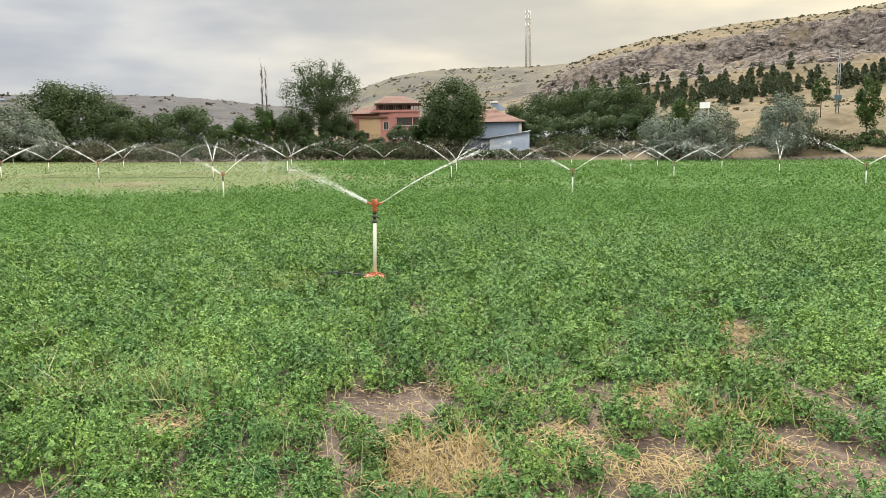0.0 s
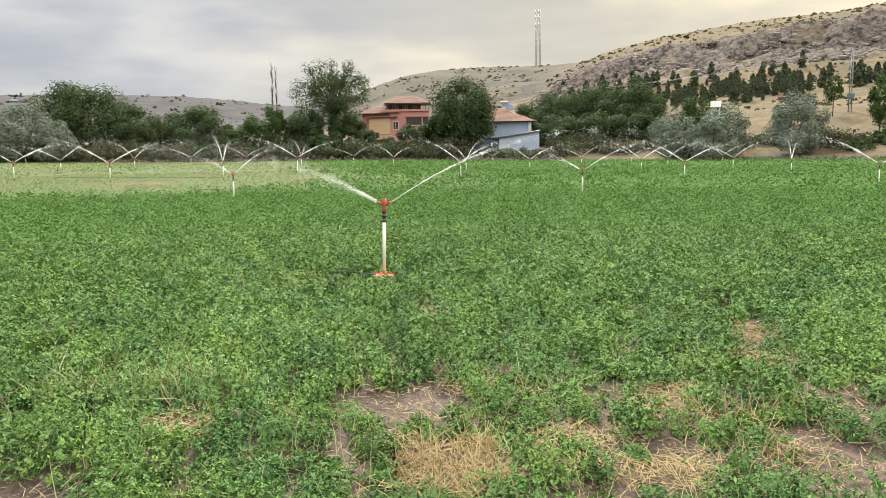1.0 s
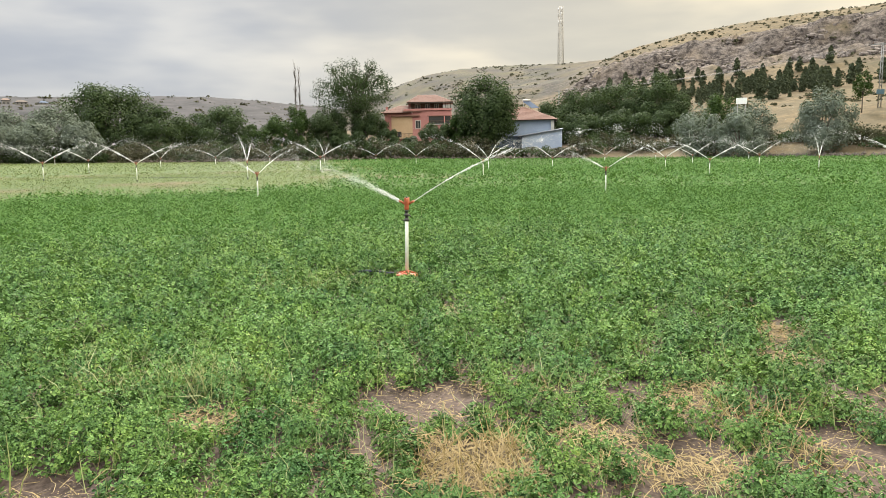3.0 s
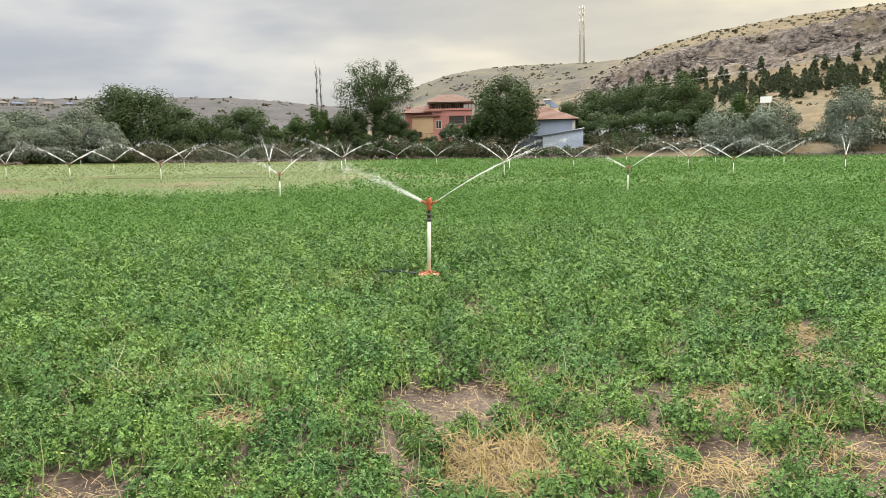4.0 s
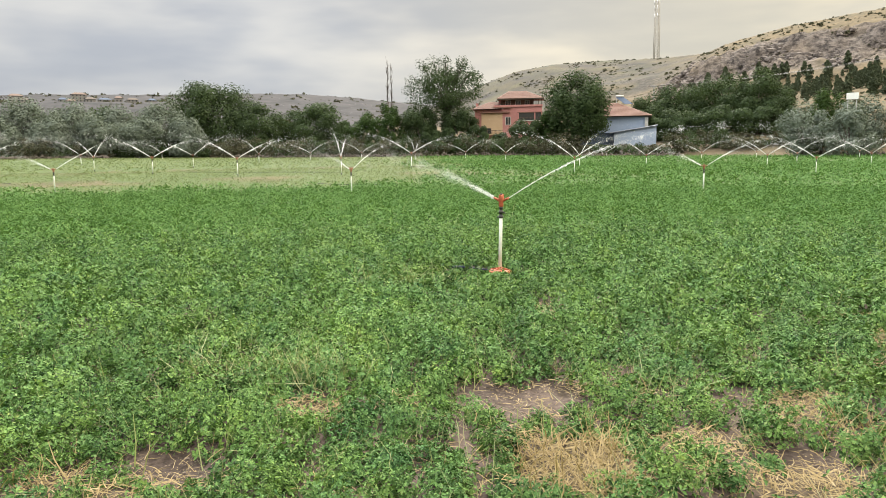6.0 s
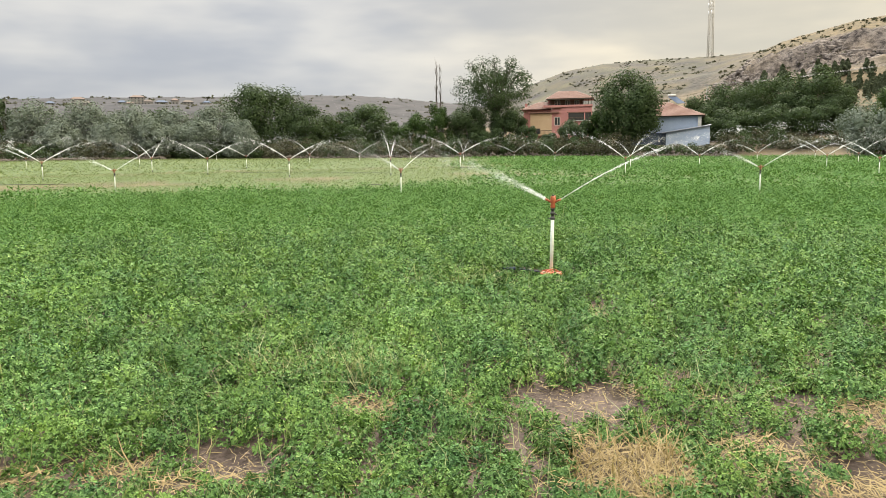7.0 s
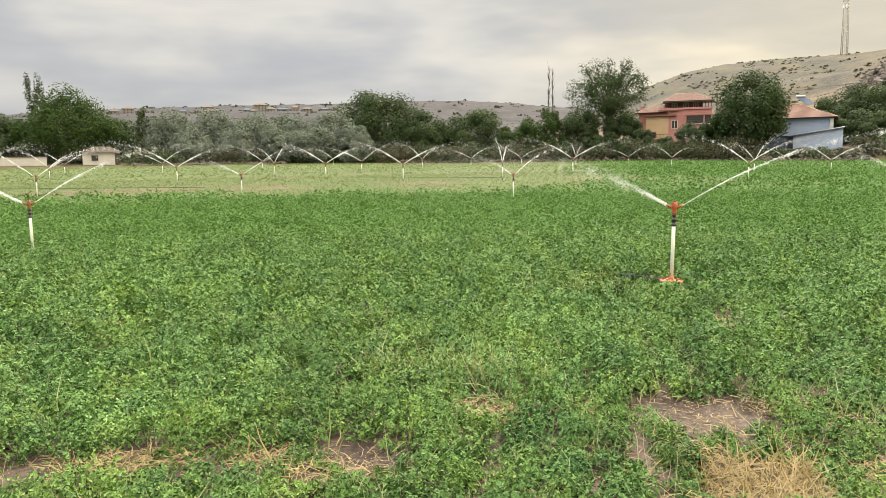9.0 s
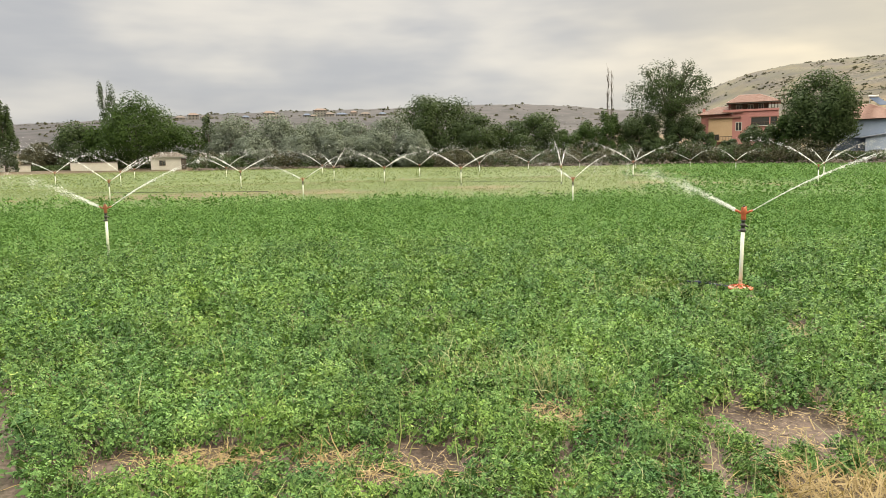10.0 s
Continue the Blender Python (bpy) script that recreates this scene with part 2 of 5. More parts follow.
# the ground: soil, crop stubble, dry grass, rock and far scrub (haze in its tones), told apart by where they lie
GROUND, gn, gl, gb = mat("ground_surface")


def zone(name):
    a = gn.new("ShaderNodeAttribute")
    a.attribute_name = name
    return a.outputs["Fac"]


g_fine, g_mid, g_big = grain(gn, gl, 22, 6, 0.6), grain(gn, gl, 1.6, 6, 0.6), grain(gn, gl, 0.09, 7, 0.62)
soil = blend(gn, gl, 0.5, ramp(gn, gl, g_mid, [(0.38, (0.03, 0.022, 0.018)), (0.62, (0.108, 0.082, 0.07))]), ramp(gn, gl, g_fine, [(0.36, (0.022, 0.016, 0.013)), (0.64, (0.13, 0.10, 0.085))]))
green = blend(gn, gl, 0.5, ramp(gn, gl, g_mid, [(0.3, (0.04, 0.076, 0.02)), (0.7, (0.069, 0.109, 0.033))]), ramp(gn, gl, g_big, [(0.35, (0.046, 0.079, 0.022)), (0.65, (0.083, 0.109, 0.038))]))
hay = blend(gn, gl, 0.5, ramp(gn, gl, g_mid, [(0.3, (0.072, 0.057, 0.034)), (0.7, (0.15, 0.115, 0.066))]), ramp(gn, gl, g_big, [(0.35, (0.055, 0.052, 0.03)), (0.65, (0.172, 0.125, 0.07))]))
# one noise for relief and colour: crevice shade is painted in as near-black
rock_n = grain(gn, gl, 0.42, 10, 0.8)
rock = ramp(gn, gl, rock_n, [(0.42, (0.023, 0.02, 0.02)), (0.5, (0.109, 0.094, 0.087)), (0.58, (0.224, 0.195, 0.175))])
# far hill scrub, with distance haze put into its grey-purple tones
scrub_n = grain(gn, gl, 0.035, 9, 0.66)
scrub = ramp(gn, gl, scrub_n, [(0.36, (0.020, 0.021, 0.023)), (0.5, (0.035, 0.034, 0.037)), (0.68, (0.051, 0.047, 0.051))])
tuft_n = grain(gn, gl, 0.42, 6, 0.7)
hay = blend(gn, gl, ramp(gn, gl, tuft_n, [(0.44, (0.85, 0.85, 0.85)), (0.56, (0.0, 0.0, 0.0))]), hay, blend(gn, gl, 0.5, hay, (0.038, 0.037, 0.024)))
col = blend(gn, gl, zone("crop"), soil, green)
col = blend(gn, gl, zone("hay"), col, hay)
col = blend(gn, gl, zone("rock"), col, rock)
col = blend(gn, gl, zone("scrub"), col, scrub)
gl.new(col, gb.inputs["Base Color"])
gb.inputs["Roughness"].default_value, gb.inputs["Specular IOR Level"].default_value = 0.95, 0.2
bump(gn, gl, gb, blend(gn, gl, 0.5, g_fine, g_mid), 0.7, 0.04)
crag = gn.new("ShaderNodeBump")
crag.inputs["Distance"].default_value = 3.0
gl.new(zone("rock"), crag.inputs["Strength"])
gl.new(rock_n, crag.inputs["Height"])
gl.new(crag.outputs[0], gn["Bump"].inputs["Normal"])
# ---- the lie of the land ----
rng = np.random.default_rng(7)


def far_edge(az):
    """How far the field reaches."""
    return np.interp(az, [-90, -20, -8, 0, 20, 45, 65, 120], [95, 110, 124, 133, 133, 130, 122, 90])


def land(az, r):
    """The height of the ground az degrees left of +y, r metres out."""
    az, r = np.broadcast_arrays(np.asarray(az, float), np.asarray(r, float))
    e = far_edge(az)
    z = 0.55 * smooth(r, 26, 50) * smooth(az, 0, 24) + 0.6 * smooth(r, 50, 120) * smooth(az, 22, 52)
    t = lambda el: np.tan(np.radians(el))
    a = az
    bank = EYE_Z + (e + 14) * t(np.interp(a, [-25, -12, -3, 5, 70], [0.45, 0.4, 0.3, 0.2, 0.15]))
    n1 = np.interp(a, [-25, -12, -5, 1, 8, 18, 30], [3.1, 2.7, 1.9, 1.1, 0.6, 0.4, 0.3])
    n2 = np.interp(a, [-25, -12, -5, 1, 8, 18, 30], [4.5, 4.1, 3.4, 2.4, 1.4, 0.8, 0.4])
    n3 = np.interp(a, [-25, -16, -9, -5, -1, 3.2, 10, 18, 30], [6.1, 6.3, 5.8, 5.5, 4.7, 3.1, 2.3, 1.4, 0.5])
    n4 = np.interp(a, [-25, -20, -14.4, -7, -3, 1, 4, 10, 18, 30], [9.3, 8.8, 8.1, 7.4, 6.8, 5.9, 3.9, 2.8, 1.8, 0.6])
    n5 = np.interp(a, [-25, -20, -16, -10.8, -5, -1, 3.4, 10, 18, 30], [9.7, 9.3, 8.95, 8.8, 8.1, 7.2, 5.3, 4.4, 2.9, 0.7])
    n6 = np.interp(a, [-25, -8, 0, 3.4, 7.5, 11.3, 14, 16.5, 19, 22, 30], [7.5, 6.8, 6.55, 6.42, 6.43, 6.27, 5.85, 5.0, 3.9, 2.4, 0.9])
    n7 = np.interp(a, [-25, 10, 18, 24, 30, 70], [5.5, 5.3, 3.6, 1.8, 1.2, 1.2])
    n8 = np.interp(a, [-25, 16, 24, 36, 40, 57, 70], [3.0, 3.0, 2.2, 2.6, 3.75, 3.5, 2.4])
    n9 = np.interp(a, [-25, 16, 22.5, 26.5, 30.4, 34.5, 40, 48, 56, 62, 66, 90], [3, 3.0, 3.6, 4.08, 4.36, 4.37, 4.2, 4.1, 3.76, 3.35, 3.15, 3.0])
    rs = [e + 14, e + 50, 235 + 0 * e, 282 + 0 * e, 302 + 0 * e, 350 + 0 * e, 460 + 0 * e, 640 + 0 * e, 1000 + 0 * e, 1500 + 0 * e, 2600 + 0 * e]
    zs = [bank] + [EYE_Z + rr * t(n) for rr, n in zip(rs[1:], (n1, n2, n3, n4, n5, n6, n7, n8, n9, n9 * 0.45))]
    prev_r, prev_z = e, z
    out = z.copy()
    for rr, zz in zip(rs, zs):
        k = np.clip((r - prev_r) / (rr - prev_r), 0, 1)
        k = k * k * (3 - 2 * k) * 0.5 + k * 0.5
        out = np.where(r > prev_r, prev_z + (zz - prev_z) * k, out)
        prev_r, prev_z = rr, zz
    return out


def land_at(x, y):
    dx, dy = np.asarray(x) - HUB[0], np.asarray(y) - HUB[1]
    return land(np.degrees(np.arctan2(-dx, dy)), np.hypot(dx, dy))


def ground_z(x, y):
    return float(land_at(x, y))


def fractal(x, y, scale, octaves=4, seed=0.0):
    """A cheap rolling noise, about -1 to 1, from turned sine waves."""
    out, amp, tot = np.zeros_like(x), 1.0, 0.0
    for o in range(octaves):
        f = 2.0 ** o / scale
        for k in range(4):
            a = 1.3 * k + 2.1 * o + seed
            out += amp * 0.5 * np.sin((x * np.cos(a) + y * np.sin(a)) * f * 2 * np.pi * (1 + 0.17 * k) + 5.1 * k + 3.7 * o + 11 * seed + 1.5 * np.sin((x * np.sin(a + 1) - y * np.cos(a)) * f * 2.9))
        tot += amp
        amp *= 0.55
    return out / tot


def near(x, y, cx, cy, rx, ry, turn=0.0):
    """How far inside an oval: 1 at its middle, 0 at its rim and past it."""
    c, s = math.cos(radians(turn)), math.sin(radians(turn))
    u, v = (x - cx) * c + (y - cy) * s, -(x - cx) * s + (y - cy) * c
    return np.clip(3.0 * (1.12 - np.sqrt((u / rx) ** 2 + (v / ry) ** 2) + 0.25 * fractal(x, y, 0.5, 4, 0.4)), 0, 1)


# bare soil and flattened straw between the plants: middle, half widths, turn
BARE = [(-1.07, 5.03, 0.44, 0.42, 0), (1.12, 4.86, 0.46, 0.14, 5), (1.58, 4.32, 0.70, 0.36, 5), (1.75, 5.52, 0.2, 0.26, 0), (-2.61, 3.43, 0.24, 0.24, 0), (-3.30, 2.80, 0.30, 0.16, 30), (-3.85, 2.38, 0.36, 0.22, 30), (-5.95, 2.76, 0.30, 0.14, 20), (-2.30, 4.42, 0.11, 0.12, 0), (0.62, 4.52, 0.2, 0.14, 0), (0.95, 5.12, 0.14, 0.1, 0)]
STRAWY = [(-0.50, 4.08, 0.34, 0.42, 0), (-0.54, 5.36, 0.34, 0.13, 0), (0.05, 4.60, 0.28, 0.20, 0), (0.45, 4.22, 0.42, 0.2, 0), (0.56, 5.25, 0.17, 0.26, 0), (0.70, 5.56, 0.28, 0.15, 0), (1.42, 6.35, 0.2, 0.4, 0), (1.56, 7.3, 0.26, 0.4, 0), (1.38, 8.15, 0.30, 0.2, 0), (-1.45, 7.5, 0.17, 0.6, 12), (1.22, 4.62, 0.14, 0.12, 0)]
STRAWY += [(-7.0, 4.80, 0.42, 0.13, 33), (-4.46, 5.16, 0.24, 0.14, 0), (-3.45, 5.0, 0.42, 0.16, 10), (-2.30, 4.40, 0.26, 0.24, 0), (-3.0, 3.02, 0.16, 0.18, 30), (-2.55, 3.16, 0.4, 0.1, 20), (-3.62, 2.66, 0.4, 0.2, 30), (-1.78, 4.72, 0.14, 0.12, 0), (-0.86, 4.36, 0.2, 0.1, 0), (-5.6, 3.1, 0.4, 0.1, 30)]


def bare(x, y):
    return np.max([near(x, y, *b) for b in BARE], axis=0)


def strawy(x, y):
    return np.max([near(x, y, *b) for b in STRAWY], axis=0)


DRY_STRIPS = [(-31, 24, 14, 2.8, 52), (-38, 34, 16, 2.6, 47), (-28, 46, 17, 2.8, 30), (-25, 52, 14, 1.8, 26), (-22, 33, 6, 1.6, 34), (-12, 41, 9, 1.2, 17)]


def mown(x, y):
    """The thin, dry strips by the water pipes on the far left, and the short growth round them."""
    dx, dy = x - HUB[0], y - HUB[1]
    az, r = np.degrees(np.arctan2(-dx, dy)), np.hypot(dx, dy)
    strip = np.zeros_like(x)
    wob = fractal(x, y, 7, 3, 0.2)
    for cx, cy, rx, ry, turn in DRY_STRIPS:
        c, s = math.cos(radians(turn)), math.sin(radians(turn))
        u, v = (x - cx) * c + (y - cy) * s, -(x - cx) * s + (y - cy) * c
        strip = np.maximum(strip, np.clip(2.2 * (1 - np.sqrt((u / rx) ** 2 + (v / ry) ** 2)) + 0.7 * wob, 0, 1) * ((abs(u) < rx * 1.4) & (abs(v) < ry * 2)))
    edge = np.interp(az, [17, 24, 35, 45, 55, 62, 72], [38, 33, 31.5, 32.5, 36, 39, 40]) + 2.2 * wob + 1.0 * fractal(x, y, 2.2, 3, 0.9)
    v = np.maximum(0.52, 0.55 + 0.12 * wob) * smooth(r, edge - 0.5, edge + 2.5) * smooth(az + 4 * wob, 17, 24)
    return np.clip(np.maximum(strip, v), 0, 1)


def build_ground():
    az = np.concatenate([np.arange(-180, -30, 6), np.arange(-30, 74, 0.36), np.arange(74, 180, 6)])
    r = np.concatenate([[0.02], np.geomspace(0.3, 2.0, 8)[:-1], np.geomspace(2.0, 14, 60)[:-1], np.geomspace(14, 110, 44)[:-1], np.concatenate([np.arange(110, 255, 5.0), np.arange(255, 320, 2.0), np.arange(320, 480, 5.0)]), np.geomspace(480, 1700, 46), [2200, 3000, 4500]])
    A, R = np.meshgrid(az, r, indexing="ij")
    X, Y = HUB[0] - R * np.sin(np.radians(A)), HUB[1] + R * np.cos(np.radians(A))
    Z = land(A, R)
    E = far_edge(A)
    inside = 1 - smooth(R, E - 1, E + 4)
    tri = np.interp(A, [-30, -20, -8, 0, 3, 6], [1, 1, 1, 1, 0.6, 0])
    cliff = smooth(R, 262 + 10 * fractal(X, Y, 60, 3, 0.3), 285) * (1 - smooth(R, 303, 318 + 10 * fractal(X, Y, 50, 3, 0.8))) * tri
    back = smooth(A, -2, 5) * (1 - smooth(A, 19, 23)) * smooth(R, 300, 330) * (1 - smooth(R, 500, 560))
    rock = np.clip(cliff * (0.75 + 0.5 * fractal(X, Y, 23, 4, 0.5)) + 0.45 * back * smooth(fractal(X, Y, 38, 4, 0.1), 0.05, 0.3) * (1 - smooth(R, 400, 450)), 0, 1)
    # the haze-tinted scrub colour: whole far hill, patches of the ridge
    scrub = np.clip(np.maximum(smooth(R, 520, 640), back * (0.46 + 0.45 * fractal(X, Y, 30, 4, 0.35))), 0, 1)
    B = bare(X, Y)
    M = mown(X, Y)
    crop = inside * np.maximum(smooth(R, 8, 20), 0.8 * smooth(R, 2.2, 3.2) * np.maximum(1 - smooth(A, -30, -24), smooth(A, 70, 76)))
    hay = np.clip((1 - inside) * (1 - rock) + inside * (0.1 * smooth(M, 0.2, 0.6) + 0.74 * smooth(M, 0.6, 0.85)) + inside * (1 - smooth(R, 9, 26)) * 0.35 * strawy(X, Y), 0, 1)
    crop = np.maximum(crop, 0.34 * back)
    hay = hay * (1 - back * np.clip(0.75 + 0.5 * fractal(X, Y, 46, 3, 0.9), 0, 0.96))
    hay = hay * (1 - 0.55 * smooth(R, E + 2, E + 8) * (1 - smooth(R, E + 30, E + 60)) * smooth(A, -5, 5))
    # relief: clods near by, tussocks on the slope, crags on the cliff
    Z = Z + 0.012 * fractal(X, Y, 0.35, 3, 0.6) * (1 - smooth(R, 12, 30)) - 0.02 * B * (R < 12)
    Z = Z + (1 - inside) * (0.35 * fractal(X, Y, 9, 4, 0.4) * (1 - rock) + 2.2 * cliff * fractal(X, Y, 22, 5, 1.1) + 1.5 * cliff * np.abs(fractal(X, Y, 7, 4, 0.7))) * smooth(R, E + 6, E + 40) * (1 - smooth(R, 600, 900))
    Z = Z + 1.0 * fractal(X, Y, 170, 4, 0.9) * smooth(R, 650, 950) * (1 - smooth(R, 1400, 1500)) + 1.2 * fractal(X, Y, 55, 3, 0.2) * smooth(R, 1300, 1450)
    na, nr = A.shape
    idx = np.arange(na * nr).reshape(na, nr)
    nxt = np.roll(idx, -1, axis=0)
    faces = np.stack([idx[:, :-1], idx[:, 1:], nxt[:, 1:], nxt[:, :-1]], -1).reshape(-1, 4)[:, ::-1]
    me = sheet("ground", np.stack([X, Y, Z], -1).reshape(-1, 3), faces, GROUND, True)
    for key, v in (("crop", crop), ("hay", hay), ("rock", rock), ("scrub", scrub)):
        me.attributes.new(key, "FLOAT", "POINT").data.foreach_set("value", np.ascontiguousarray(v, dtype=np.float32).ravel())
    return tagged(new("ground", me), "brown soil of an irrigated field rising to dry grass and a rocky hillside", "ground", kind="structure")


ground = build_ground()


# ---- trees and bushes ----
def leaf_quads(at, size, gen, flat=0.5, long=1.0):
    """Diamond leaves at the points given, turned at random; flat: how level they lie."""
    n = len(at)
    a = gen.uniform(0, 2 * np.pi, n)
    tilt = gen.normal(0, 1 - flat, n)
    d = np.stack([np.cos(a) * np.cos(tilt), np.sin(a) * np.cos(tilt), np.sin(tilt)], -1)
    b = np.stack([-np.sin(a), np.cos(a), gen.normal(0, 1 - flat, n)], -1)
    b /= np.linalg.norm(b, axis=1)[:, None]
    s = (size * gen.uniform(0.6, 1.3, n))[:, None]
    v = np.stack([at - d * s * 0.5 * long, at + b * s * 0.32, at + d * s * 0.5 * long, at - b * s * 0.32], 1)
    return v.reshape(-1, 3)


def unit(v):
    return v / np.maximum(np.linalg.norm(v, axis=1), 1e-6)[:, None]


def leaf_tris(at, facing, size, gen, loose=0.42):
    """Three-cornered sprays of leaves that face outwards from their bough, more or less loosely."""
    n = len(at)
    f = unit(facing + gen.normal(0, loose, (n, 3)))
    u = unit(np.cross(f, gen.normal(0, 1, (n, 3))))
    w = np.cross(f, u)
    s = (size * gen.uniform(0.55, 1.35, n))[:, None]
    v = np.stack([at + u * s * 0.62, at - u * s * 0.42 + w * s * 0.45, at - u * s * 0.42 - w * s * gen.uniform(0.2, 0.5, (n, 1))], 1)
    return v.reshape(-1, 3)


def triples(n):
    return np.arange(3 * n).reshape(n, 3)


def quads(n):
    return np.arange(4 * n).reshape(n, 4)


def crown_points(gen, n, centre, radii, lobes, gap):
    """Points through the lobes of a crown: lobes spread round it, thick near each lobe's skin."""
    k = np.arange(lobes) + 0.5
    up = 1 - 2 * k / lobes
    turn = k * 2.39996 + gen.uniform(0, 6.3)
    c = np.stack([np.sqrt(1 - up ** 2) * np.cos(turn), np.sqrt(1 - up ** 2) * np.sin(turn), up], -1)
    c += gen.normal(0, 0.16, (lobes, 3))
    c *= gen.uniform(0.50, 0.76, (lobes, 1)) if gap < 0.5 else gen.uniform(0.35, 0.85, (lobes, 1))
    c /= np.maximum(1, np.linalg.norm(c, axis=1) / 0.78)[:, None]
    size = gen.uniform(0.26, 0.42, lobes) * (1 - gap * 0.55)
    which = gen.integers(0, lobes, n)
    d = gen.normal(0, 1, (n, 3))
    d /= np.linalg.norm(d, axis=1)[:, None]
    d *= gen.uniform(0.15, 1.0, (n, 1)) ** 0.45 * size[which][:, None]
    p = c[which] + d
    # ragged outline: twigs that stand out; a broad skirt below
    p *= 1 + 0.04 * gen.normal(0, 1, (n, 1)) * (gen.random((n, 1)) < 0.3)
    p[:, :2] *= (1 + 0.22 * np.clip(-p[:, 2], 0, 1) * (gap < 0.5))[:, None]
    # sized to the crown's own width and height
    fit = np.array([np.quantile(np.abs(p[:, 0]), 0.985), np.quantile(np.abs(p[:, 1]), 0.985), np.quantile(np.abs(p[:, 2]), 0.99)])
    p, c = p / fit, c / fit
    facing = unit(d) + (0, 0, 0.35) + 0.35 * unit(c)[which]
    return np.asarray(centre) + p * np.asarray(radii), np.asarray(centre) + c * np.asarray(radii), facing


def tree(name, az, d, top, width, leaf, label, leaves=2600, leaf_size=0.42, lobes=22, gap=0.2, foot=0.12, seed=1, trunk=None):
    """A broad-leaved tree: az and d place it, top is the crown's highest point above eye level in degrees."""
    gen = np.random.default_rng(seed * 101 + 3)
    x, y = spot(az, d)
    z0 = ground_z(x, y) - 0.1
    h = rise(d, top) - z0
    ob = thing(name, (x, y, z0), gen.uniform(0, 360), label, "tree" if "tree" in name or "poplar" in name else "bush")
    low = h * foot
    leaves = int(leaves * (2.3 if gap > 0.5 else 4.4))
    lobes = lobes if gap > 0.5 else int(lobes * 1.3)
    centre = (0, 0, (h + low) / 2)
    radii = (width / 2, width / 2, (h - low) / 2)
    pts, hubs, facing = crown_points(gen, leaves, centre, radii, lobes, gap)
    pts[:, 2] = np.maximum(pts[:, 2], 0.15)
    me = sheet("crown", leaf_tris(pts, facing, leaf_size * (0.86 if gap < 0.5 else 0.8), gen), triples(len(pts)), leaf)
    new("crown", me).parent = ob
    bm = bmesh.new()
    r = trunk or max(0.1, h * 0.022)
    fork = Vector((gen.normal(0, 0.02) * h, gen.normal(0, 0.02) * h, max(low * 1.2, h * 0.22)))
    tube(bm, (0, 0, -0.3), fork, r * 1.3, r, 8)
    part("trunk", bm, BARK, ob)
    for k, c in enumerate(hubs[: min(lobes, 20 if gap > 0.5 else 6)]):
        bm = bmesh.new()
        c = Vector(c)
        mid = fork.lerp(c, 0.5) + Vector((0, 0, 0.06 * h))
        tube(bm, fork, mid, r * 0.55, r * 0.32, 5)
        tube(bm, mid, c, r * 0.32, r * 0.08, 5)
        for j in range(3):
            tube(bm, mid.lerp(c, 0.3 + 0.2 * j), c + Vector(gen.normal(0, 1, 3)) * width * 0.04, r * 0.16, r * 0.04, 4)
        part("limb", bm, BARK, ob)
    return ob


def bush(name, az, d, top, width, leaf, label, seed, leaves=700, leaf_size=0.34):
    gen = np.random.default_rng(seed * 77 + 5)
    x, y = spot(az, d)
    z0 = ground_z(x, y) - 0.08
    h = max(0.7, rise(d, top) - z0)
    ob = thing(name, (x, y, z0), gen.uniform(0, 360), label, "bush")
    pts, hubs, facing = crown_points(gen, 2 * leaves, (0, 0, h * 0.46), (width / 2, width / 2, h * 0.54), 12, 0.1)
    pts[:, 2] = np.maximum(pts[:, 2], 0.05)
    new("foliage", sheet("foliage", leaf_tris(pts, facing, leaf_size * 0.72, gen, 0.8), triples(len(pts)), leaf)).parent = ob
    for c in hubs[2:8:2]:
        bm = tube(bmesh.new(), (0, 0, -0.2), Vector(c), 0.05, 0.015, 5)
        part("stem", bm, BARK, ob)
    return ob


def pine_mesh(seed, h=6.0):
    gen = np.random.default_rng(seed)
    n = 640
    t = gen.random(n) ** 0.85
    a = gen.uniform(0, 2 * np.pi, n)
    tiers = 0.85 + 0.15 * np.sin(t * 24 + 2 * a)
    rad = (1 - t) ** 0.62 * (t + 0.12) ** 0.35 * 0.5 * h * tiers * gen.random(n) ** 0.35 * (0.75 + 0.4 * np.sin(2 * a + 9 * t + seed) * np.sin(3 * a + 2 * seed))
    p = np.stack([rad * np.cos(a), rad * np.sin(a), 0.06 * h + t * 0.94 * h - 0.12 * rad], -1)
    facing = np.stack([np.cos(a), np.sin(a), 0.5 + 0 * a], -1)
    return sheet("needles", leaf_tris(p, facing, 0.74, gen, 0.7), triples(n), LEAF_PINE)


PINE_SHAPES = [pine_mesh(k) for k in range(5)]
bm = tube(bmesh.new(), (0, 0, -0.4), (0, 0, 4.6), 0.13, 0.03, 6)
PINE_TRUNK = bpy.data.meshes.new("trunk")
bm.to_mesh(PINE_TRUNK)
bm.free()
PINE_TRUNK.materials.append(BARK)


def pine(az, d, size, k, label="young dark green pine in a hillside plantation"):
    x, y = spot(az, d)
    ob = thing("pine_tree", (x, y, ground_z(x, y) - 0.1), 67 * k, label, "tree", "hillside pines")
    ob.scale = (size, size, size)
    for nm, me in (("needles", PINE_SHAPES[k % 5]), ("trunk", PINE_TRUNK)):
        new(nm, me).parent = ob


